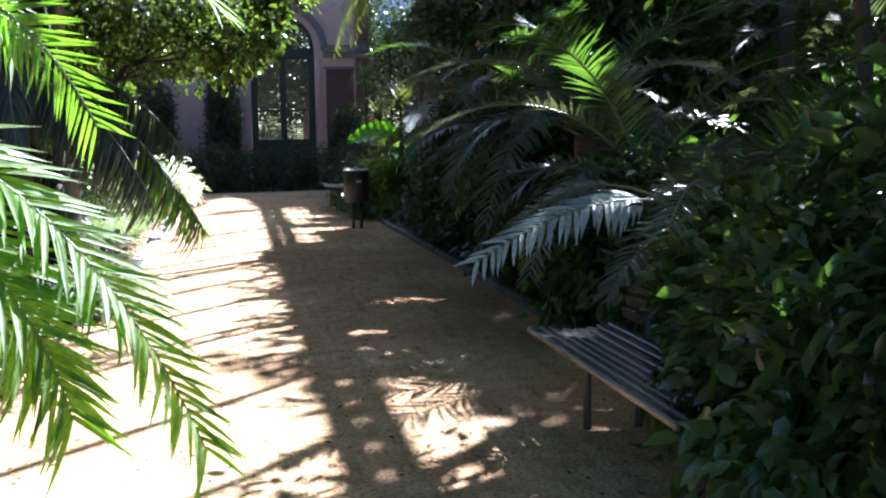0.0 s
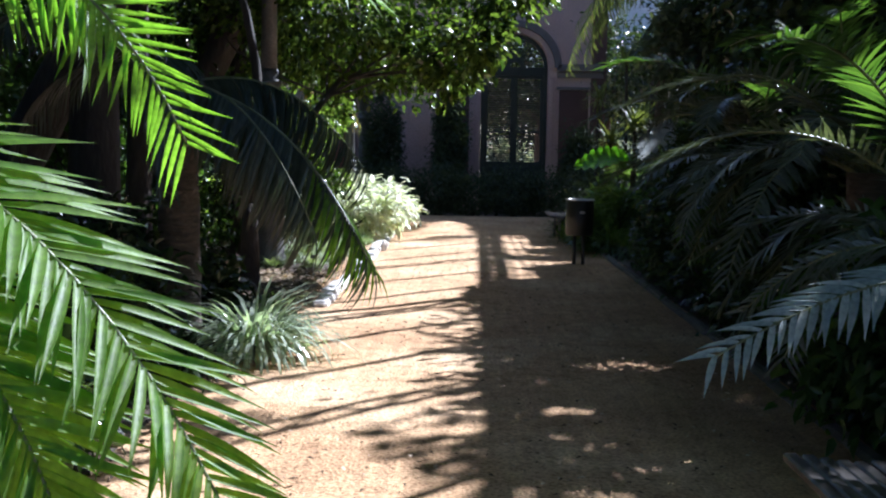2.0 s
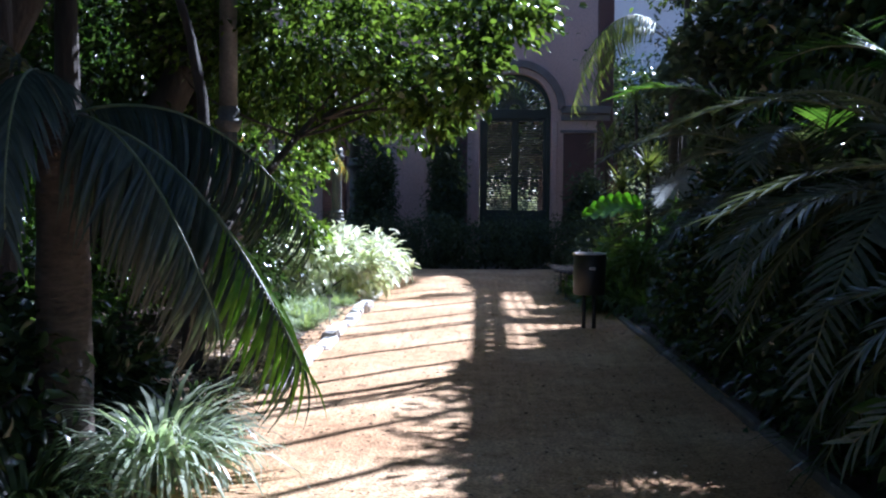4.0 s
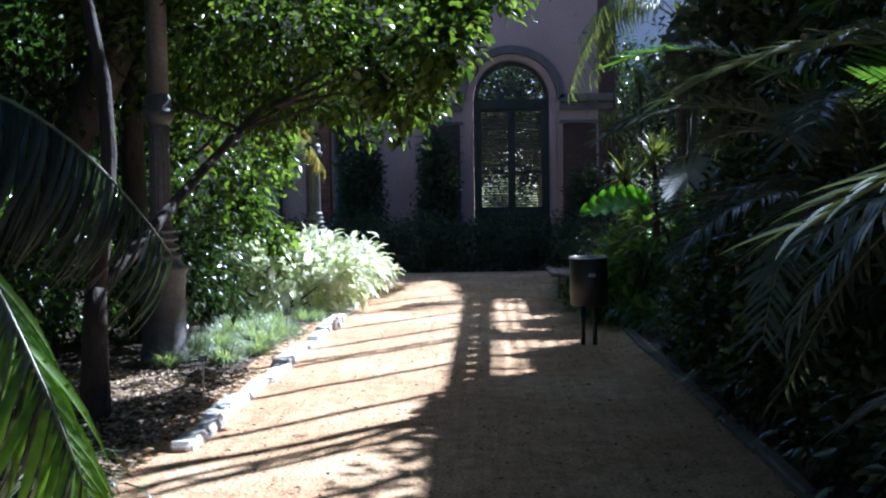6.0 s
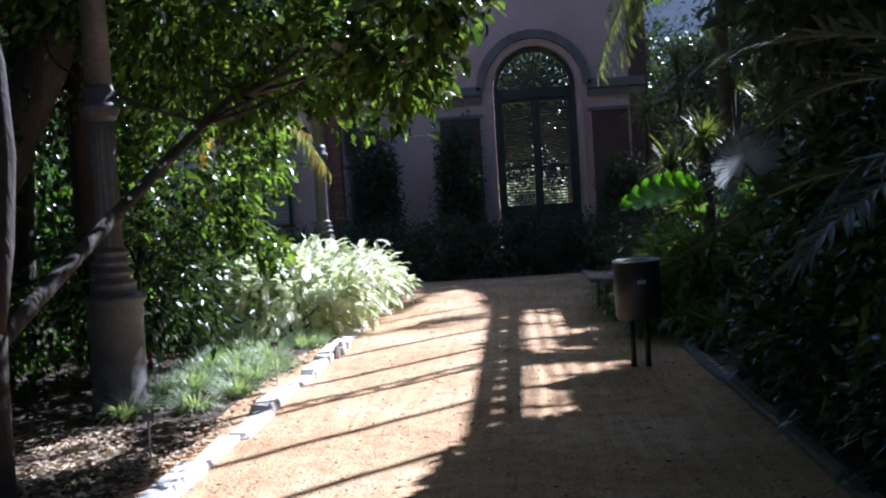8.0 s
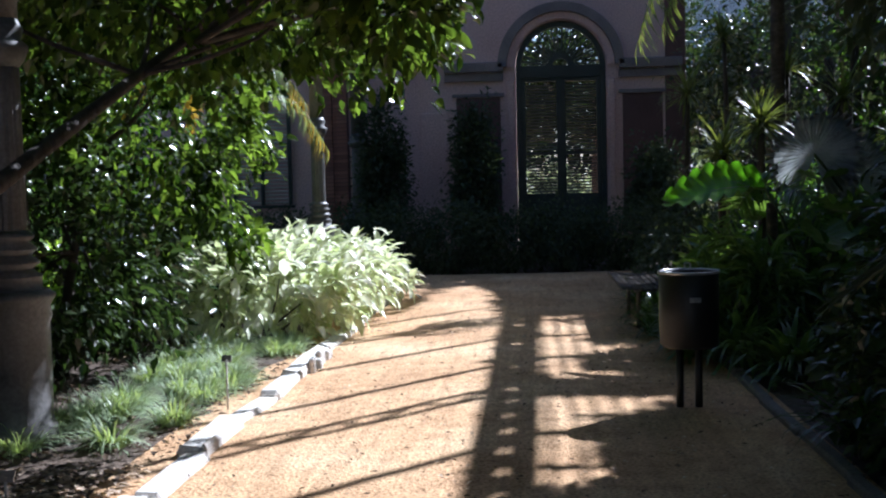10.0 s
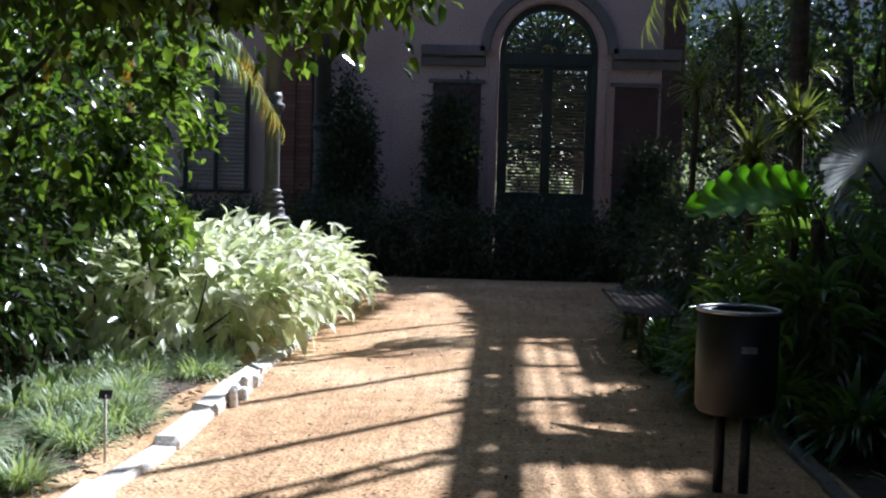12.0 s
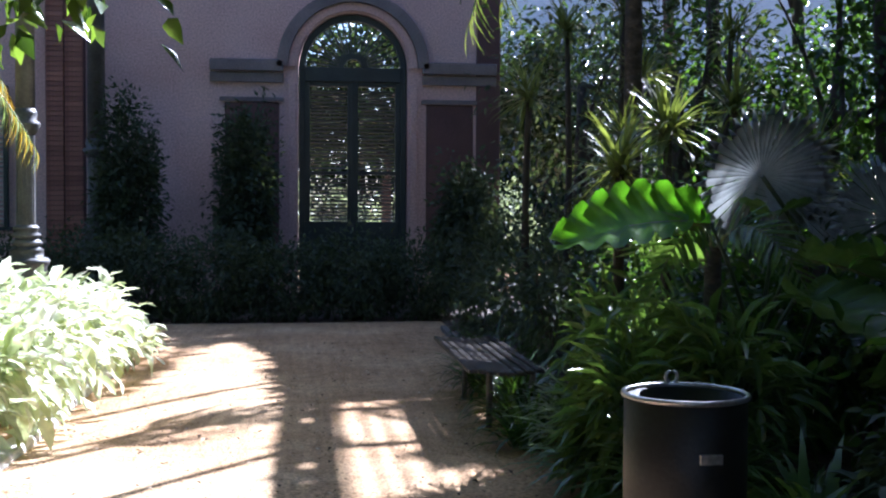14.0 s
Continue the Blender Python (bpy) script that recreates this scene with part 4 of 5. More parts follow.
def philodendron(at, rows, label):
    e = thing("philodendron", at, label, "plant")
    ms = [big_leaf_mesh(0.75), big_leaf_mesh(0.55, 6, L_STRAP), big_leaf_mesh(0.68, 7, L_STRAP)]
    for k, (dx, dy, dz, az, tilt, roll) in enumerate(rows):
        part("stalk", Geo().put(*tube(limb_points((0, 0, -0.05), (dx, dy, dz), 0.08), np.linspace(0.02, 0.01, 6), 6)).mesh("stalk", [L_STALK]), e)
        part("big_leaf", ms[0 if k == 0 else 1 + k % 2], e, m=Matrix.Translation((dx, dy, dz)) @ Euler((0, 0, radians(-az))).to_matrix().to_4x4() @ Euler((radians(tilt), radians(roll), 0)).to_matrix().to_4x4())
    return e


philodendron((3.1, 19.5, 0), [(-0.24, -0.2, 1.38, -92, 10, -30), (0.15, -0.35, 1.2, 120, 0, 0), (0.3, 0.2, 1.4, 20, 20, 0), (0.4, -0.3, 1.2, 140, 10, 0), (0.0, 0.4, 1.15, -10, 10, 0), (0.1, -0.5, 1.0, 170, 5, 0)],
             "philodendron with large bright translucent lobed leaves")


# ---- strap-leaved clumps, grasses and rosettes ----
def clump(name, at, n, length, width, leaf, label, droop=1.6, elev=1.25, foot=0.1, category="plant", group=""):
    e = thing(name, at, label, category, group)
    az = rng.random(n) * 2 * math.pi
    pos = np.stack([np.cos(az) * foot * rng.random(n), np.sin(az) * foot * rng.random(n), np.full(n, -0.02)], 1)
    e0, ln, wd, dr = elev + rng.normal(size=n) * 0.25, length * rng.uniform(0.55, 1.1, n), width * rng.uniform(0.7, 1.2, n), droop * rng.uniform(0.6, 1.3, n)
    for s in range(6):
        k = slice(s, n, 6)
        blades(g := Geo(), pos[k], (az + rng.normal(size=n) * 0.3)[k], e0[k], ln[k], wd[k], dr[k], 5)
        part("leaf_tuft", g.mesh("leaf_tuft", [leaf]), e)
    return e


def rosette(at, height, n, length, width, leaf, label):
    e = thing("dracaena", at, label, "plant", "spiky rosettes")
    part("trunk", Geo().put(*tube(limb_points((0, 0, -0.1), (0, 0, height), 0.06), np.linspace(0.05, 0.03, 6), 8)).mesh("trunk", [BARK]), e)
    az = rng.random(n) * 2 * math.pi
    pos = np.tile(np.array([0, 0, height]), (n, 1)) + rng.normal(size=(n, 3)) * 0.03
    blades(g := Geo(), pos, az, rng.uniform(-0.5, 1.4, n), length * rng.uniform(0.7, 1.1, n), np.full(n, width), rng.uniform(0.3, 1.0, n), 4)
    part("leaves", g.mesh("leaves", [leaf]), e)


# first clump's paleness holds sun glints; the darkest ones hold shade
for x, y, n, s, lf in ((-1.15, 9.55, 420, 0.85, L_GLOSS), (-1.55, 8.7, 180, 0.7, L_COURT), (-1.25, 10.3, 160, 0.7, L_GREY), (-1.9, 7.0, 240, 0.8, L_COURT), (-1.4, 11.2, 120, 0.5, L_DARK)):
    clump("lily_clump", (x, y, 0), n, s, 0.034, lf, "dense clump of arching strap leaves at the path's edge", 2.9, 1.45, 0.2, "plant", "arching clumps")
clump("lily_clump", (-1.35, 3.5, 0), 180, 0.55, 0.045, L_GRASS, "pale strap-leaved clump below the palm", 2.0, 1.3, 0.15)
for i in range(34):
    clump("border_grass", (-1.22 - 0.95 * rng.random(), 15.75 + i * 0.125, 0), 260, 0.30, 0.011, L_GRASS, "tuft of silvery border grass behind the kerb", 1.9, 1.3, 0.12, "grass", "border grasses")
for x, y, s in ((2.3, 19.0, 0.65), (2.4, 19.7, 0.7), (2.5, 18.45, 0.75), (2.75, 17.8, 0.65), (2.65, 20.2, 0.8), (2.45, 20.3, 0.65)):
    clump("spider_lily", (x, y, 0), 240, s, 0.06, L_STRAP, "glossy green strap-leaved clump beside the bin", 1.9, 1.35, 0.08, "plant", "strap clumps")
for x, y, s in ((2.05, 20.15, 0.5), (2.3, 20.45, 0.55), (2.12, 20.7, 0.6), (2.2, 21.5, 0.65), (2.15, 22.3, 0.6), (2.3, 23.0, 0.7)):
    clump("dark_lily", (x, y, 0), 150, s, 0.03, L_DARK, "dark strap-leaved clump leaning over the bench", 1.9, 1.35, 0.1, "plant", "dark clumps")
for i in range(9):
    clump("dark_lily", (2.6 + 0.5 * rng.random(), 8.0 + i * 0.95, 0), 110, 0.75, 0.035, L_DARK, "dark strap-leaved clump spilling over the edging", 1.8, 1.3, 0.1, "plant", "dark clumps")
for x, y, h in ((3.0, 24.9, 2.6), (3.7, 23.9, 2.15), (4.6, 26.2, 3.0), (4.6, 23.4, 2.4), (3.7, 26.2, 3.5), (5.2, 25.0, 3.3), (4.9, 22.4, 1.9), (4.6, 27.0, 3.9)):
    rosette((x, y, 0), h, 90, 0.55, 0.03, L_SPIKE, "spiky yellow-green rosette on a thin stem")

for x, y, hh in ((2.7, 20.5, 1.7), (3.15, 20.9, 2.0)):
    rosette((x, y, 0), hh, 100, 0.46, 0.036, L_SPIKE, "dense spiky rosette beside the broad-leaved plant")


for x, y, h in ((2.38, 19.0, 0.36), (2.52, 19.5, 0.48), (2.72, 18.7, 0.46), (2.6, 20.0, 0.46)):
    shrub("strap_leaved_shrub", (x, y, 0), (0.26, 0.32, h), L_STRAP, "bushy green plant of long curling leaves beside the bin", 460, 0.26, 40, 0.2, "plant", "curling plants", 0.18, 0.5, 0.8)
small_palm = palm("small_palm", (2.95, 19.5, 0), 1.25, 0.05, [], [], "small palm with a striped sunlit frond")
for p1, p2 in (((-0.15, -0.25, 1.65), (-0.5, -0.35, 0.95)), ((0.1, -0.3, 1.6), (0.3, -0.6, 1.0)), ((-0.1, 0.2, 1.7), (-0.3, 0.5, 1.2))):
    near_frond(small_palm, (0, 0, 1.22), p1, p2, 22, 0.24, leaflet_mesh(L_STRAP, 0.11, 0.3), 62, 5, 0.2, 0.008, up=(0, -0.8, 0.6))


def plant_label(at, height, tilt):
    e = thing("plant_label", at, "small plant label on a thin pale stake", "sign", "plant labels")
    part("stake", Geo().put(*tube([(0, 0, -0.05), (0, 0, height)], [0.007, 0.007], 6)).mesh("stake", [KERB]), e)
    part("plate", Geo().put(*block(-0.035, 0.035, -0.004, 0.004, 0, 0.05, 0.002)).mesh("plate", [BINRIM], False), e, m=pose(0, -0.006, height - 0.02, tilt, 0, 0))


plant_label((-1.2, 16.95, 0), 0.34, -35)
plant_label((-1.35, 14.05, 0), 0.3, -35)
edging = thing("edging", (-1.0, 18.9, 0), "short upright pale edging slabs beside the path", "edging")
slab = Geo().put(*block(-0.025, 0.025, -0.06, 0.06, -0.08, 0.09, 0.012)).mesh("slab", [KERB], False)
for i in range(4):
    part("slab", slab, edging, m=pose(0.02 * math.sin(i * 2.1) + 0.09, -0.45 + i * 0.22, 0.02 * math.cos(i * 3), rng.normal() * 3, rng.normal() * 5, rng.normal() * 8))

# ---- bushes and trees on the sunny side ----
for i, (x, y, rx, ry, rz) in enumerate(((-1.9, 20.5, 1.0, 0.8, 0.45), (-1.75, 21.6, 0.95, 0.9, 0.5), (-1.65, 22.9, 0.85, 0.9, 0.45), (-1.55, 24.0, 0.8, 0.8, 0.36), (-2.9, 22.4, 0.9, 1.2, 0.38), (-3.6, 20.8, 0.9, 1.0, 0.48))):
    shrub("variegated_shrub", (x, y, 0), (rx, ry, rz), (L_LIME if i == 5 else L_PALE), ("lime-green broad-leaved shrub in the sun" if i == 5 else "broad-leaved shrub, glaring sun put into its pale leaf colour"), 1150, 0.215, 80, 0.46, "shrub", "pale shrubs", 0.15, 0.5, 1.1)
over = tree("evergreen_tree", (-1.86, 13.1, 0), (-1.15, 17.7, 2.9), 0.045, ((-1.7, 17.7, 3.45), (2.1, 1.8, 1.3)), L_TREE, "leaning evergreen tree whose leafy boughs overhang the path", leaf_size=0.125, n=15000, clumps=150, limbs=9, wide=0.6, spread=0.11, shell=0.3, gaps=((-1.65, 14.4, 0.75, 0.75),), fork=(-1.92, 13.35, 0.9))
for cx, cy, cz, ra, n in ((-0.05, 16.5, 2.6, (0.55, 1.1, 0.36), 1500), (0.15, 15.6, 2.4, (0.35, 0.35, 0.2), 350), (0.6, 15.8, 3.45, (0.7, 0.9, 0.4), 1300), (0.42, 14.6, 2.75, (0.36, 0.5, 0.28), 600)):
    part("limb", Geo().put(*tube(limb_points((0.52, 3.76, 2.42), (cx + 1.86, cy - 13.1, cz), 0.06), np.linspace(0.025, 0.006, 6), 6)).mesh("limb", [BARK]), over)
    pos, way = cloud((cx + 1.86, cy - 13.1, cz), ra, n, 24, 0.22, 0.2)
    lit = ((pos[:, 0] - 1.86 - KX * pos[:, 2] + 2.0) / 0.32) ** 2 + ((pos[:, 1] + 13.1 - KY * pos[:, 2] - 14.3) / 0.6) ** 2 > 1
    part("crown", leaves(Geo(), pos[lit], way[lit], 0.13 * rng.uniform(0.6, 1.2, lit.sum()), 0.6, BROAD_LEAF).mesh("crown", [L_TREE]), over)
tree("evergreen_tree", (-4.2, 18.6, 0), (-4.0, 18.8, 4.0), 0.12, ((-4.2, 18.5, 3.6), (1.7, 2.4, 1.9)), L_COURT, "dense evergreen tree with glossy leaves", leaf_size=0.13, n=9000, clumps=90, limbs=6, wide=0.6, spread=0.16)
tree("evergreen_tree", (-3.6, 20.4, 0), (-3.4, 20.4, 2.2), 0.08, ((-2.65, 20.1, 1.85), (1.15, 1.8, 1.4)), L_TREE, "bushy evergreen tree with bright glossy leaves", leaf_size=0.15, n=5200, clumps=55, limbs=6, wide=0.5, spread=0.10)
tree("evergreen_tree", (-2.9, 18.2, 0), (-2.7, 18.2, 1.2), 0.05, ((-2.75, 18.0, 0.9), (0.75, 1.2, 0.85)), L_COURT, "low evergreen bush under the tree", leaf_size=0.12, n=2800, clumps=42, limbs=5)
# the wide crown is out of view, added to darken the palm's bed
tree("bark_tree", (-2.9, 11.3, 0), (-3.0, 11.4, 6), 0.2, ((-0.7, 12.2, 6.0), (3.3, 3.4, 0.7)), L_TREE, "dark thick-trunked tree, its unseen crown added to shade the bed", leaf_size=0.2, n=13000, clumps=220, wide=0.6, spread=0.12)
tree("bark_tree", (-3.3, 14.0, 0), (-3.4, 14.2, 5), 0.13, ((-3.2, 13.6, 5.2), (1.9, 1.9, 1.3)), L_TREE, "slender dark leaning tree in the bed", leaf_size=0.12, n=6000, clumps=70)
for i in range(16):
    y = -3 + i * 2.0
    tree("evergreen_tree", (-6.5 - 2.0 * rng.random(), y, 0), (-6.6, y + 0.3, 3.0), 0.12, ((-6.6, y, 2.9), (1.9, 1.6, 2.6)), L_DARK, "dense dark evergreen closing the bed", leaf_size=0.17, n=5500, clumps=110, limbs=4, wide=0.55, group="dark evergreens")
for i in range(9):
    shrub("dark_shrub", (-3.6 - 1.4 * rng.random(), 6.5 + i * 1.5, 0), (0.8, 0.8, 0.55), L_DARK, "dark glossy understorey shrub", 1200, 0.1, 40, 0.5, "shrub", "understorey shrubs")

# ---- the shaded side ----
for i in range(13):
    y = 1 + i * 2.05
    x = (6.2 if y < 18 or y > 27 else 9.0) + 1.3 * rng.random()
    tree("evergreen_tree", (x, y, 0), (x, y + 0.2, 3.4), 0.13, ((x, y, 3.0), (2.0, 1.7, 2.9)), L_DARK, "dense dark evergreen in the shaded bed", leaf_size=0.17, n=6500, clumps=120, limbs=4, wide=0.55, group="dark evergreens", gaps=GAPS)
for i in range(30):
    shrub("dark_shrub", (3.4 + 1.9 * rng.random(), 2.4 + i * 0.85, 0), (0.8, 0.8, 0.5 + 0.35 * rng.random()), L_DARK, "dark glossy shrub in the shaded bed", 2400, 0.12, 60, 0.45, "shrub", "shade shrubs")
for x, y, r in ((2.9, 22.8, 0.6), (3.2, 24.2, 0.7), (2.8, 25.6, 0.6), (3.4, 27.0, 0.8), (4.2, 28.4, 0.9), (3.9, 20.9, 0.7)):
    shrub("dark_shrub", (x, y, 0), (r, r, r), L_HEDGE, "dusky shrub near the building", 1400, 0.1, 40, 0.4, "shrub", "shade shrubs")

for x, y, r, rz in ((2.35, 2.9, 0.55, 0.75), (2.75, 3.9, 0.6, 0.85), (2.7, 5.2, 0.5, 0.6), (2.75, 7.6, 0.6, 0.6), (2.3, 2.0, 0.5, 0.6)):
    shrub("dark_shrub", (x, y, 0), (r, r, rz), L_DARK, "dark glossy shrub crowding the bench", 2600, 0.12, 60, 0.5, "shrub", "shade shrubs")

# darker leaves than the other shrubs, to paint the shade along the edging
for i in range(11):
    shrub("dark_shrub", (2.78 + 0.12 * rng.random(), 6.9 + i * 0.85, 0), (0.4, 0.45, 0.36 + 0.12 * rng.random()), L_COURT, "low shrub behind the stone edging, shade put into its dark leaves", 1200, 0.1, 36, 0.5, "shrub", "shade shrubs")

for x, y, r, h in ((1.82, 3.05, 0.36, 0.5), (2.0, 3.7, 0.34, 0.62), (2.15, 4.6, 0.3, 0.55), (2.1, 2.3, 0.4, 0.75), (2.45, 3.2, 0.5, 1.0)):
    shrub("dark_shrub", (x, y, 0), (r, r, h), L_DARK, "dark leafy shrub half hiding the bench", 2200, 0.11, 50, 0.5, "shrub", "shade shrubs", 0.22, 0.3)
for y in (12.3, 13.9, 15.4):
    tree("evergreen_tree", (4.6, y, 0), (4.4, y, 2.6), 0.08, ((4.15, y, 3.2), (0.95, 1.2, 1.25)), L_COURT, "dark dense evergreen leaning over the shaded bed", leaf_size=0.15, n=6500, clumps=110, limbs=6, wide=0.55, group="dark evergreens", gaps=GAPS)
# unseen high crowns added to keep sky light off the path
for y in (1.0, 5.0, 9.0, 13.0, 17.0):
    tree("shade_tree", (-6.2, y + 1.5, 0), (-3.6, y + 0.6, 8.4), 0.2, ((-2.9, y, 9.3), (3.3, 2.5, 0.7)), L_TREE, "tall evergreen, its unseen crown added to cut sky light", leaf_size=0.27, n=8500, clumps=200, limbs=7, group="shade trees", wide=0.6, spread=0.13, shell=0.05)
tree("evergreen_tree", (-2.84, 17.5, 0), (-2.8, 17.5, 4.4), 0.13, ((-2.9, 17.2, 4.9), (1.4, 1.6, 0.9)), L_TREE, "dark-trunked evergreen behind the iron column", leaf_size=0.13, n=5000, clumps=90, limbs=6, wide=0.6)

# a wall of darkened leaves deepens the shade on this side
for i in range(6):
    shrub("dark_shrub", (3.15 + 0.2 * rng.random(), 11.6 + i * 0.85, 0), (0.5, 0.6, 0.95 + 0.3 * rng.random()), L_COURT, "tall shrub closing the shaded bed, shade put into its dark leaves", 3600, 0.12, 70, 0.45, "shrub", "shade shrubs", 0.2, 0.3)

# hedge before the facade
for i in range(9):
    shrub("hedge_shrub", (-5.2 + i * 0.95, 28.6 + 0.2 * rng.random(), 0), (0.68, 0.6, 0.52 + 0.08 * rng.random()), L_HEDGE, "low dusky hedge shrub before the building", 3600, 0.09, 90, 0.4, "shrub", "hedge shrubs")
for x, h in ((-1.85, 1.6), (-0.15, 1.5), (3.2, 1.1)):
    shrub("tall_shrub", (x, 30.6, 0), (0.5, 0.45, h), L_HEDGE, "tall dark shrub against the stucco wall", 9000, 0.1, 130, 0.45, "shrub", "wall shrubs", 0.16, 0.1)

# high crowns over both beds, unseen, added where their shade should fall
for x, y, rx in ((9.3, 4.5, 3.1), (9.3, 7.5, 3.1), (9.3, 10.5, 3.0), (9.1, 13.5, 3.2), (9.0, 15.9, 3.25), (9.0, 18.2, 3.25), (9.2, 20.0, 3.1), (11.4, 22.2, 3.1), (11.6, 25.5, 3.1), (10.5, 29.0, 3.2)):
    tree("shade_tree", (x + 0.6, y, 0), (x + 0.2, y, 7.0), 0.2, ((x, y, 7.7), (rx, 2.0, 0.5)), L_TREE, "tall evergreen over the bed, its unseen crown added for shade", leaf_size=0.25, n=10500 if 9 < y < 20 else 7000, clumps=260, limbs=6, group="shade trees", wide=0.6, spread=0.11, shell=0.05, gaps=GAPS)
for x, y, rx, ry in ((8.75, 21.6, 2.5, 2.0), (8.75, 23.4, 2.5, 1.9), (7.5, 25.2, 1.35, 1.7), (9.6, 25.6, 1.8, 1.7), (7.45, 26.8, 1.25, 1.4)):
    tree("shade_tree", (x + 0.6, y, 0), (x + 0.2, y, 7.0), 0.13, ((x, y, 7.7), (rx, ry, 0.5)), L_TREE, "slim evergreen over the bed, its unseen crown added for shade", leaf_size=0.24, n=9500, clumps=240, limbs=5, group="shade trees", wide=0.6, spread=0.11, shell=0.05, gaps=GAPS)
for x, y, rx, ry in ((6.7, 30.3, 1.75, 1.7), (6.9, 33.2, 2.0, 1.8), (8.6, 31.5, 1.6, 2.0)):
    tree("shade_tree", (x + 0.6, y + 0.2, 0), (x + 0.2, y, 7.0), 0.13, ((x, y, 7.7), (rx, ry, 0.9)), L_TREE, "slim evergreen beside the building, its unseen crown added for shade", leaf_size=0.24, n=6000, clumps=110, limbs=5, group="shade trees", wide=0.6, gaps=GAPS)
tree("evergreen_tree", (2.55, 4.45, 0), (2.7, 4.6, 2.6), 0.045, ((2.75, 4.7, 3.0), (1.15, 2.4, 0.6)), L_TREE, "evergreen spreading low over the bench", leaf_size=0.14, n=6000, clumps=100, limbs=6, wide=0.55)
# more unseen crowns, added ten metres up to close off the sky
for y, rx in ((3, 2.6), (7.5, 2.3), (12, 1.7), (17.0, 2.7)):
    tree("shade_tree", (-4.6, y, 0), (0.5, y, 9.4), 0.2, ((2.7 if rx > 2.5 else 1.9, y, 10.3), (rx, 2.5, 0.8)), L_TREE, "tall evergreen, its unseen crown added high over the walk", leaf_size=0.28, n=6000, clumps=120, limbs=7, group="shade trees", wide=0.6)
for x, y in ((7.6, 27.4), (8.8, 29.4), (7.4, 30.6), (10.2, 27.0), (9.6, 24.6), (11.5, 30.0)):
    tree("evergreen_tree", (x, y, 0), (x, y, 3.4), 0.12, ((x, y, 3.2), (1.6, 1.4, 2.9)), L_DARK, "dark evergreen screening the far building", leaf_size=0.17, n=3600, clumps=90, limbs=4, group="dark evergreens", wide=0.55, gaps=GAPS)
# unseen crowns added above the far side of the sunny bed
for y in (2, 6, 10, 14, 18, 22, 26):
    tree("shade_tree", (-7.4, y, 0), (-7.2, y, 6.6), 0.2, ((-6.4, y, 7.4), (2.6, 2.4, 1.1)), L_TREE, "tall evergreen over the bed, its unseen crown added for shade", leaf_size=0.26, n=4500, clumps=90, limbs=6, group="shade trees", wide=0.6)
for x, y in ((5.8, 28.6), (6.8, 30.4), (5.0, 30.6)):
    tree("evergreen_tree", (x, y, 0), (x, y, 3.4), 0.12, ((x, y, 3.1), (1.4, 1.3, 2.7)), L_HEDGE, "dusky evergreen near the building", leaf_size=0.14, n=1300, clumps=60, limbs=4)

# dense lower evergreens over the shaded bed
for x, y in ((6.9, 15.8), (6.8, 18.2)):
    tree("evergreen_tree", (x + 0.5, y, 0), (x + 0.2, y, 3.4), 0.13, ((x, y, 4.2), (2.1, 2.0, 0.8)), L_DARK, "dense dark evergreen over the shaded bed", leaf_size=0.2, n=6500, clumps=130, limbs=6, group="dark evergreens", wide=0.6)

tree("evergreen_tree", (4.0, 16.9, 0), (3.8, 16.8, 2.2), 0.06, ((3.7, 16.7, 3.2), (0.95, 0.9, 1.1)), L_HEDGE, "dusky evergreen bush rising behind the litter bin", leaf_size=0.15, n=7000, clumps=110, limbs=6, wide=0.55, gaps=GAPS)
for x, y in ((3.3, 16.4), (3.6, 17.6), (3.3, 15.2)):
    shrub("dark_shrub", (x, y, 0), (0.6, 0.55, 0.4), L_HEDGE, "low dusky shrub in the shade behind the bin", 2200, 0.12, 60, 0.45, "shrub", "dark shrubs")

# one more unseen crown added as a shade caster
tree("shade_tree", (4.2, 17.3, 0), (3.4, 17.1, 7.1), 0.08, ((3.1, 17.0, 7.7), (1.2, 0.85, 0.4)), L_TREE, "slim evergreen over the bed, its unseen crown added for shade", leaf_size=0.22, n=4500, clumps=110, limbs=5, group="shade trees", wide=0.6, spread=0.12, shell=0.05)
# low shade plants under the feather palms
for x, y, rx, rz in ((-1.95, 8.0, 0.5, 0.42), (-2.3, 9.4, 0.6, 0.5), (-1.85, 10.7, 0.35, 0.28), (-2.5, 10.9, 0.55, 0.4), (-2.7, 8.2, 0.6, 0.55), (-1.75, 6.4, 0.45, 0.4)):
    shrub("shade_shrub", (x, y, 0), (rx, 0.55, rz), L_COURT, "low dark shade plant under the feather palms", 2000, 0.13, 60, 0.45, "shrub", "shade plants")

# garden seen through the doorway, its shrub leaves lightened to hold the sun
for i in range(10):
    shrub("garden_shrub", (-2.5 + i * 0.9, 40 + 2.5 * rng.random(), 0), (0.9, 0.9, 0.75 + 0.4 * rng.random()), L_GARDEN, "garden shrub beyond the doorway, sunlight put into its pale leaves", 900, 0.14, 40, 0.5, "shrub", "garden shrubs")
for i in range(6):
    x = -4 + i * 2.2
    tree("garden_tree", (x, 38.5, 0), (x, 38.5, 3.0), 0.12, ((x, 38.5, 4.1), (1.6, 1.2, 1.7)), L_COURT, "dark garden tree beyond the doorway", leaf_size=0.18, n=5000, clumps=110, limbs=4, group="garden trees", wide=0.6)
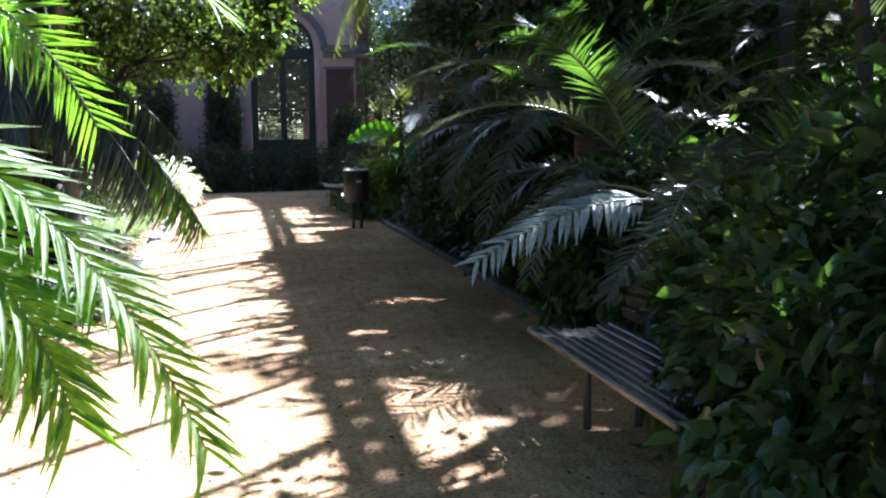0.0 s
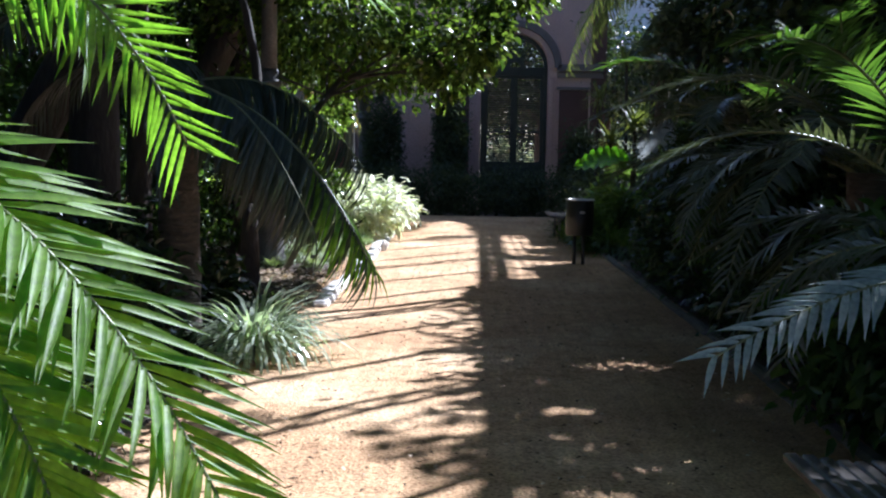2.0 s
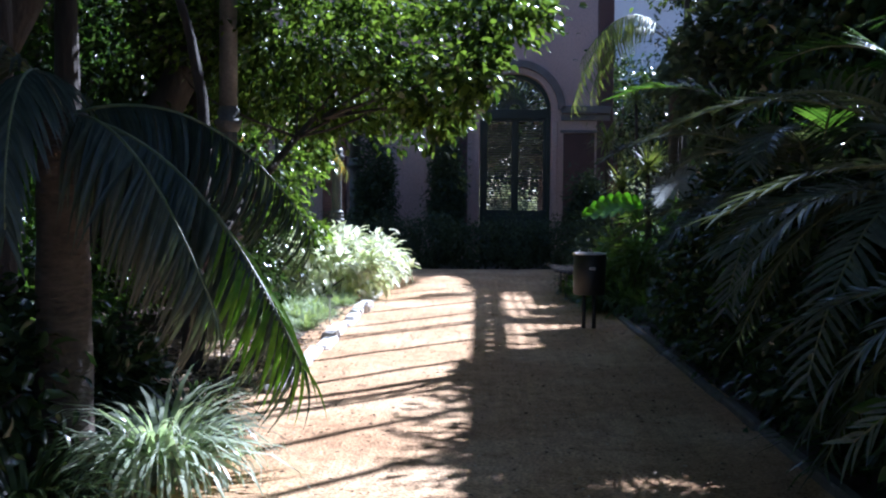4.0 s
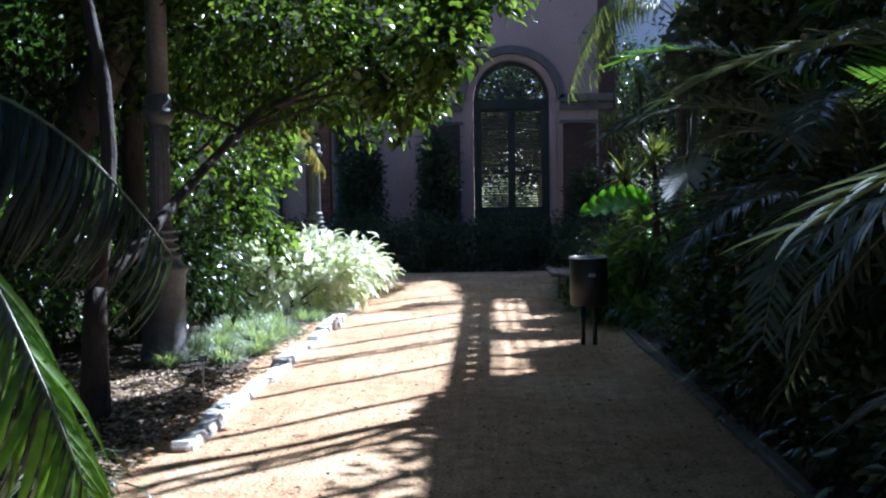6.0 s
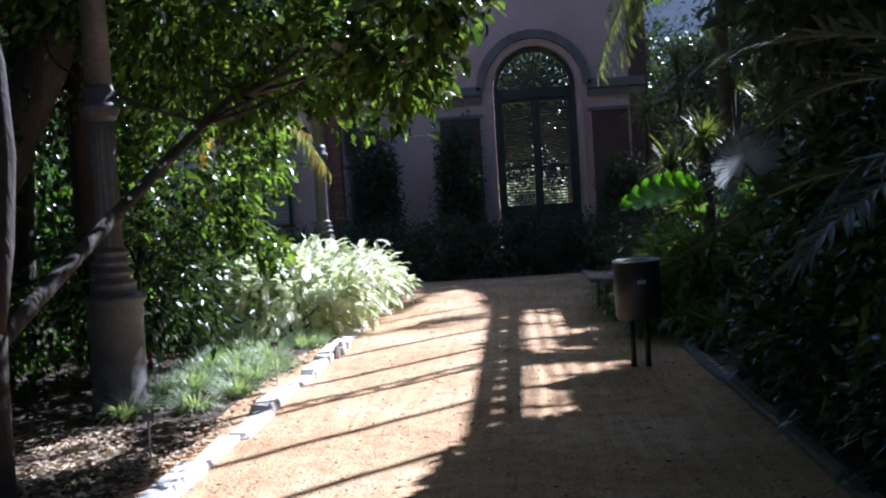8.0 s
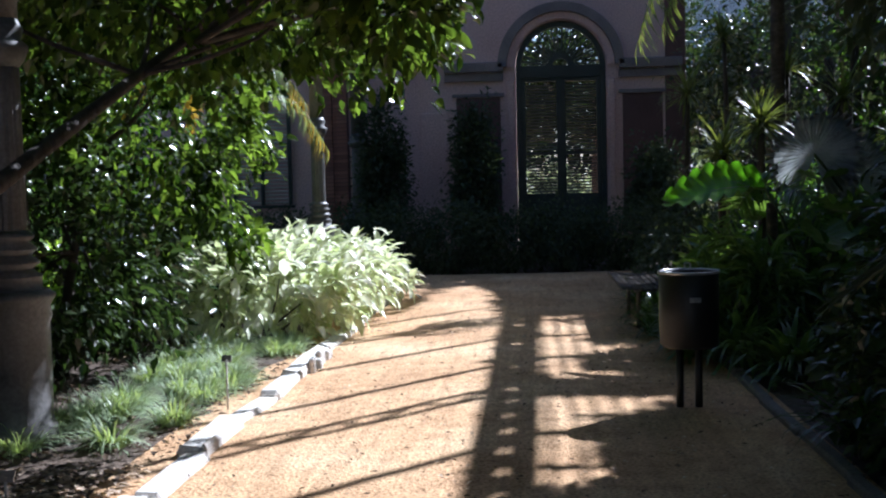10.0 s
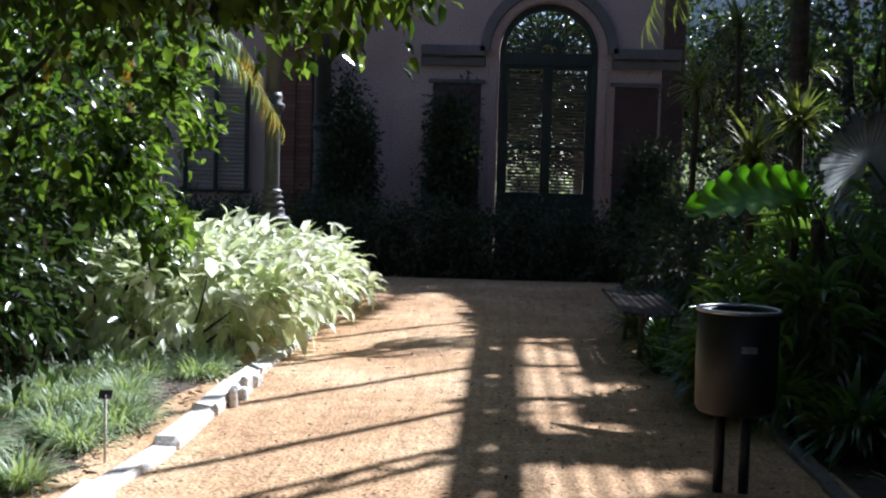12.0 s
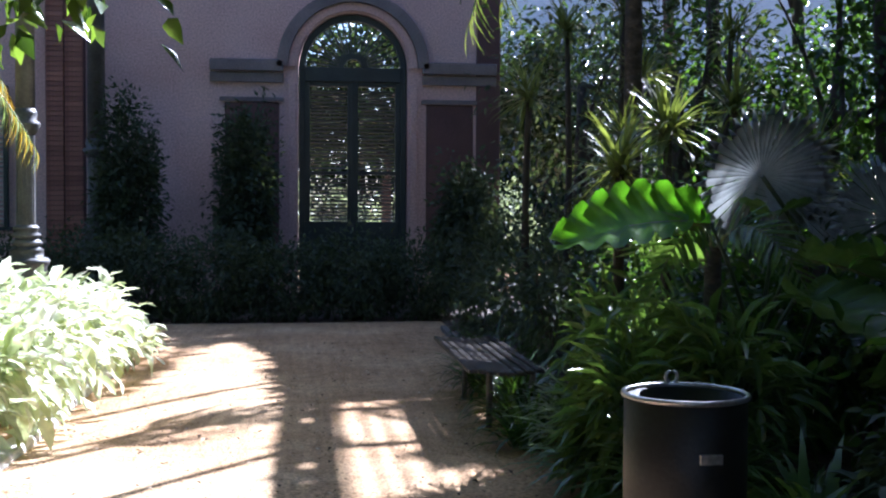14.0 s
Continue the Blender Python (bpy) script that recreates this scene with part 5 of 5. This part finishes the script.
for i in range(7):
    x = -6 + i * 2.8
    tree("garden_tree", (x, 47, 0), (x, 47, 3.0), 0.14, ((x, 47, 3.2), (2.0, 1.6, 3.0)), L_COURT, "dark garden tree closing the court", leaf_size=0.24, n=3500, clumps=90, limbs=4, group="garden trees", wide=0.6)

# a pale building beyond the rosettes, its distance haze painted as wall colour
far = thing("house", (11, 50, 0), "building beyond the planting, haze put into its blue-grey colour", "building")
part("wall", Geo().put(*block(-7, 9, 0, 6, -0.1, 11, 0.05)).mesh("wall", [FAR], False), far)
part("roof", Geo().put([(-7.4, -0.4, 11), (9.4, -0.4, 11), (9.4, 6.4, 11), (-7.4, 6.4, 11), (-7.4, 3, 13), (9.4, 3, 13)], [(0, 1, 5, 4), (2, 3, 4, 5), (0, 4, 3), (1, 2, 5), (0, 3, 2, 1)]).mesh("roof", [ROOFM], False), far)
for i in range(5):
    for k in range(2):
        w = part("window", Geo().put(*block(-0.6, 0.6, -0.06, 0.02, 0, 1.9, 0.02)).mesh("window", [TRIM], False), far, m=pose(-5.2 + i * 3.1, 0, 1.4 + k * 3.6))
        part("pane", Geo().put(*block(-0.5, 0.5, -0.08, -0.05, 0.1, 1.8, 0.005)).mesh("pane", [GLASSM], False), w)

# fallen leaves; pale in the sunny stretch, dark elsewhere, light painted as colour
def litter(name, x0, x1, y0, y1, n, size, label, z=0.012, mat=LITTER):
    pos = np.stack([rng.uniform(x0, x1, n), rng.uniform(y0, y1, n), np.full(n, z) + rng.random(n) * 0.015], 1)
    a = rng.random(n) * 2 * math.pi
    way = np.stack([np.cos(a), np.sin(a), rng.normal(size=n) * 0.15], 1)
    g = leaves(Geo(), pos, way, size * rng.uniform(0.5, 1.3, n), 0.55, SMALL_LEAF, up=0.9)
    tagged(new(name, g.mesh(name, [mat])), label, "leaf litter", kind="stuff")


litter("leaf_litter", -4.5, WALK_L - 0.15, 11.2, 15.2, 9000, 0.06, "dry leaves in the bed, sunlight put into their pale colour", 0.035)
litter("leaf_litter", -5.5, WALK_L - 0.15, 2, 20, 12000, 0.06, "fallen leaves covering the bed, shade put into their dark colour", 0.03, L_LITTER_DIM)
litter("leaf_litter", WALK_L, WALK_R, 2, 26, 2600, 0.03, "scattered dry leaves and crumbs on the sand", 0.018)
litter("leaf_litter", WALK_L, WALK_R, 2, 26, 1500, 0.035, "dark crumbs of leaf on the sand", 0.018, L_LITTER_DIM)
litter("leaf_litter", WALK_R + 0.1, 6, 2, 28, 7000, 0.06, "fallen leaves in the shaded bed, shade put into their dark colour", 0.04, L_LITTER_DIM)
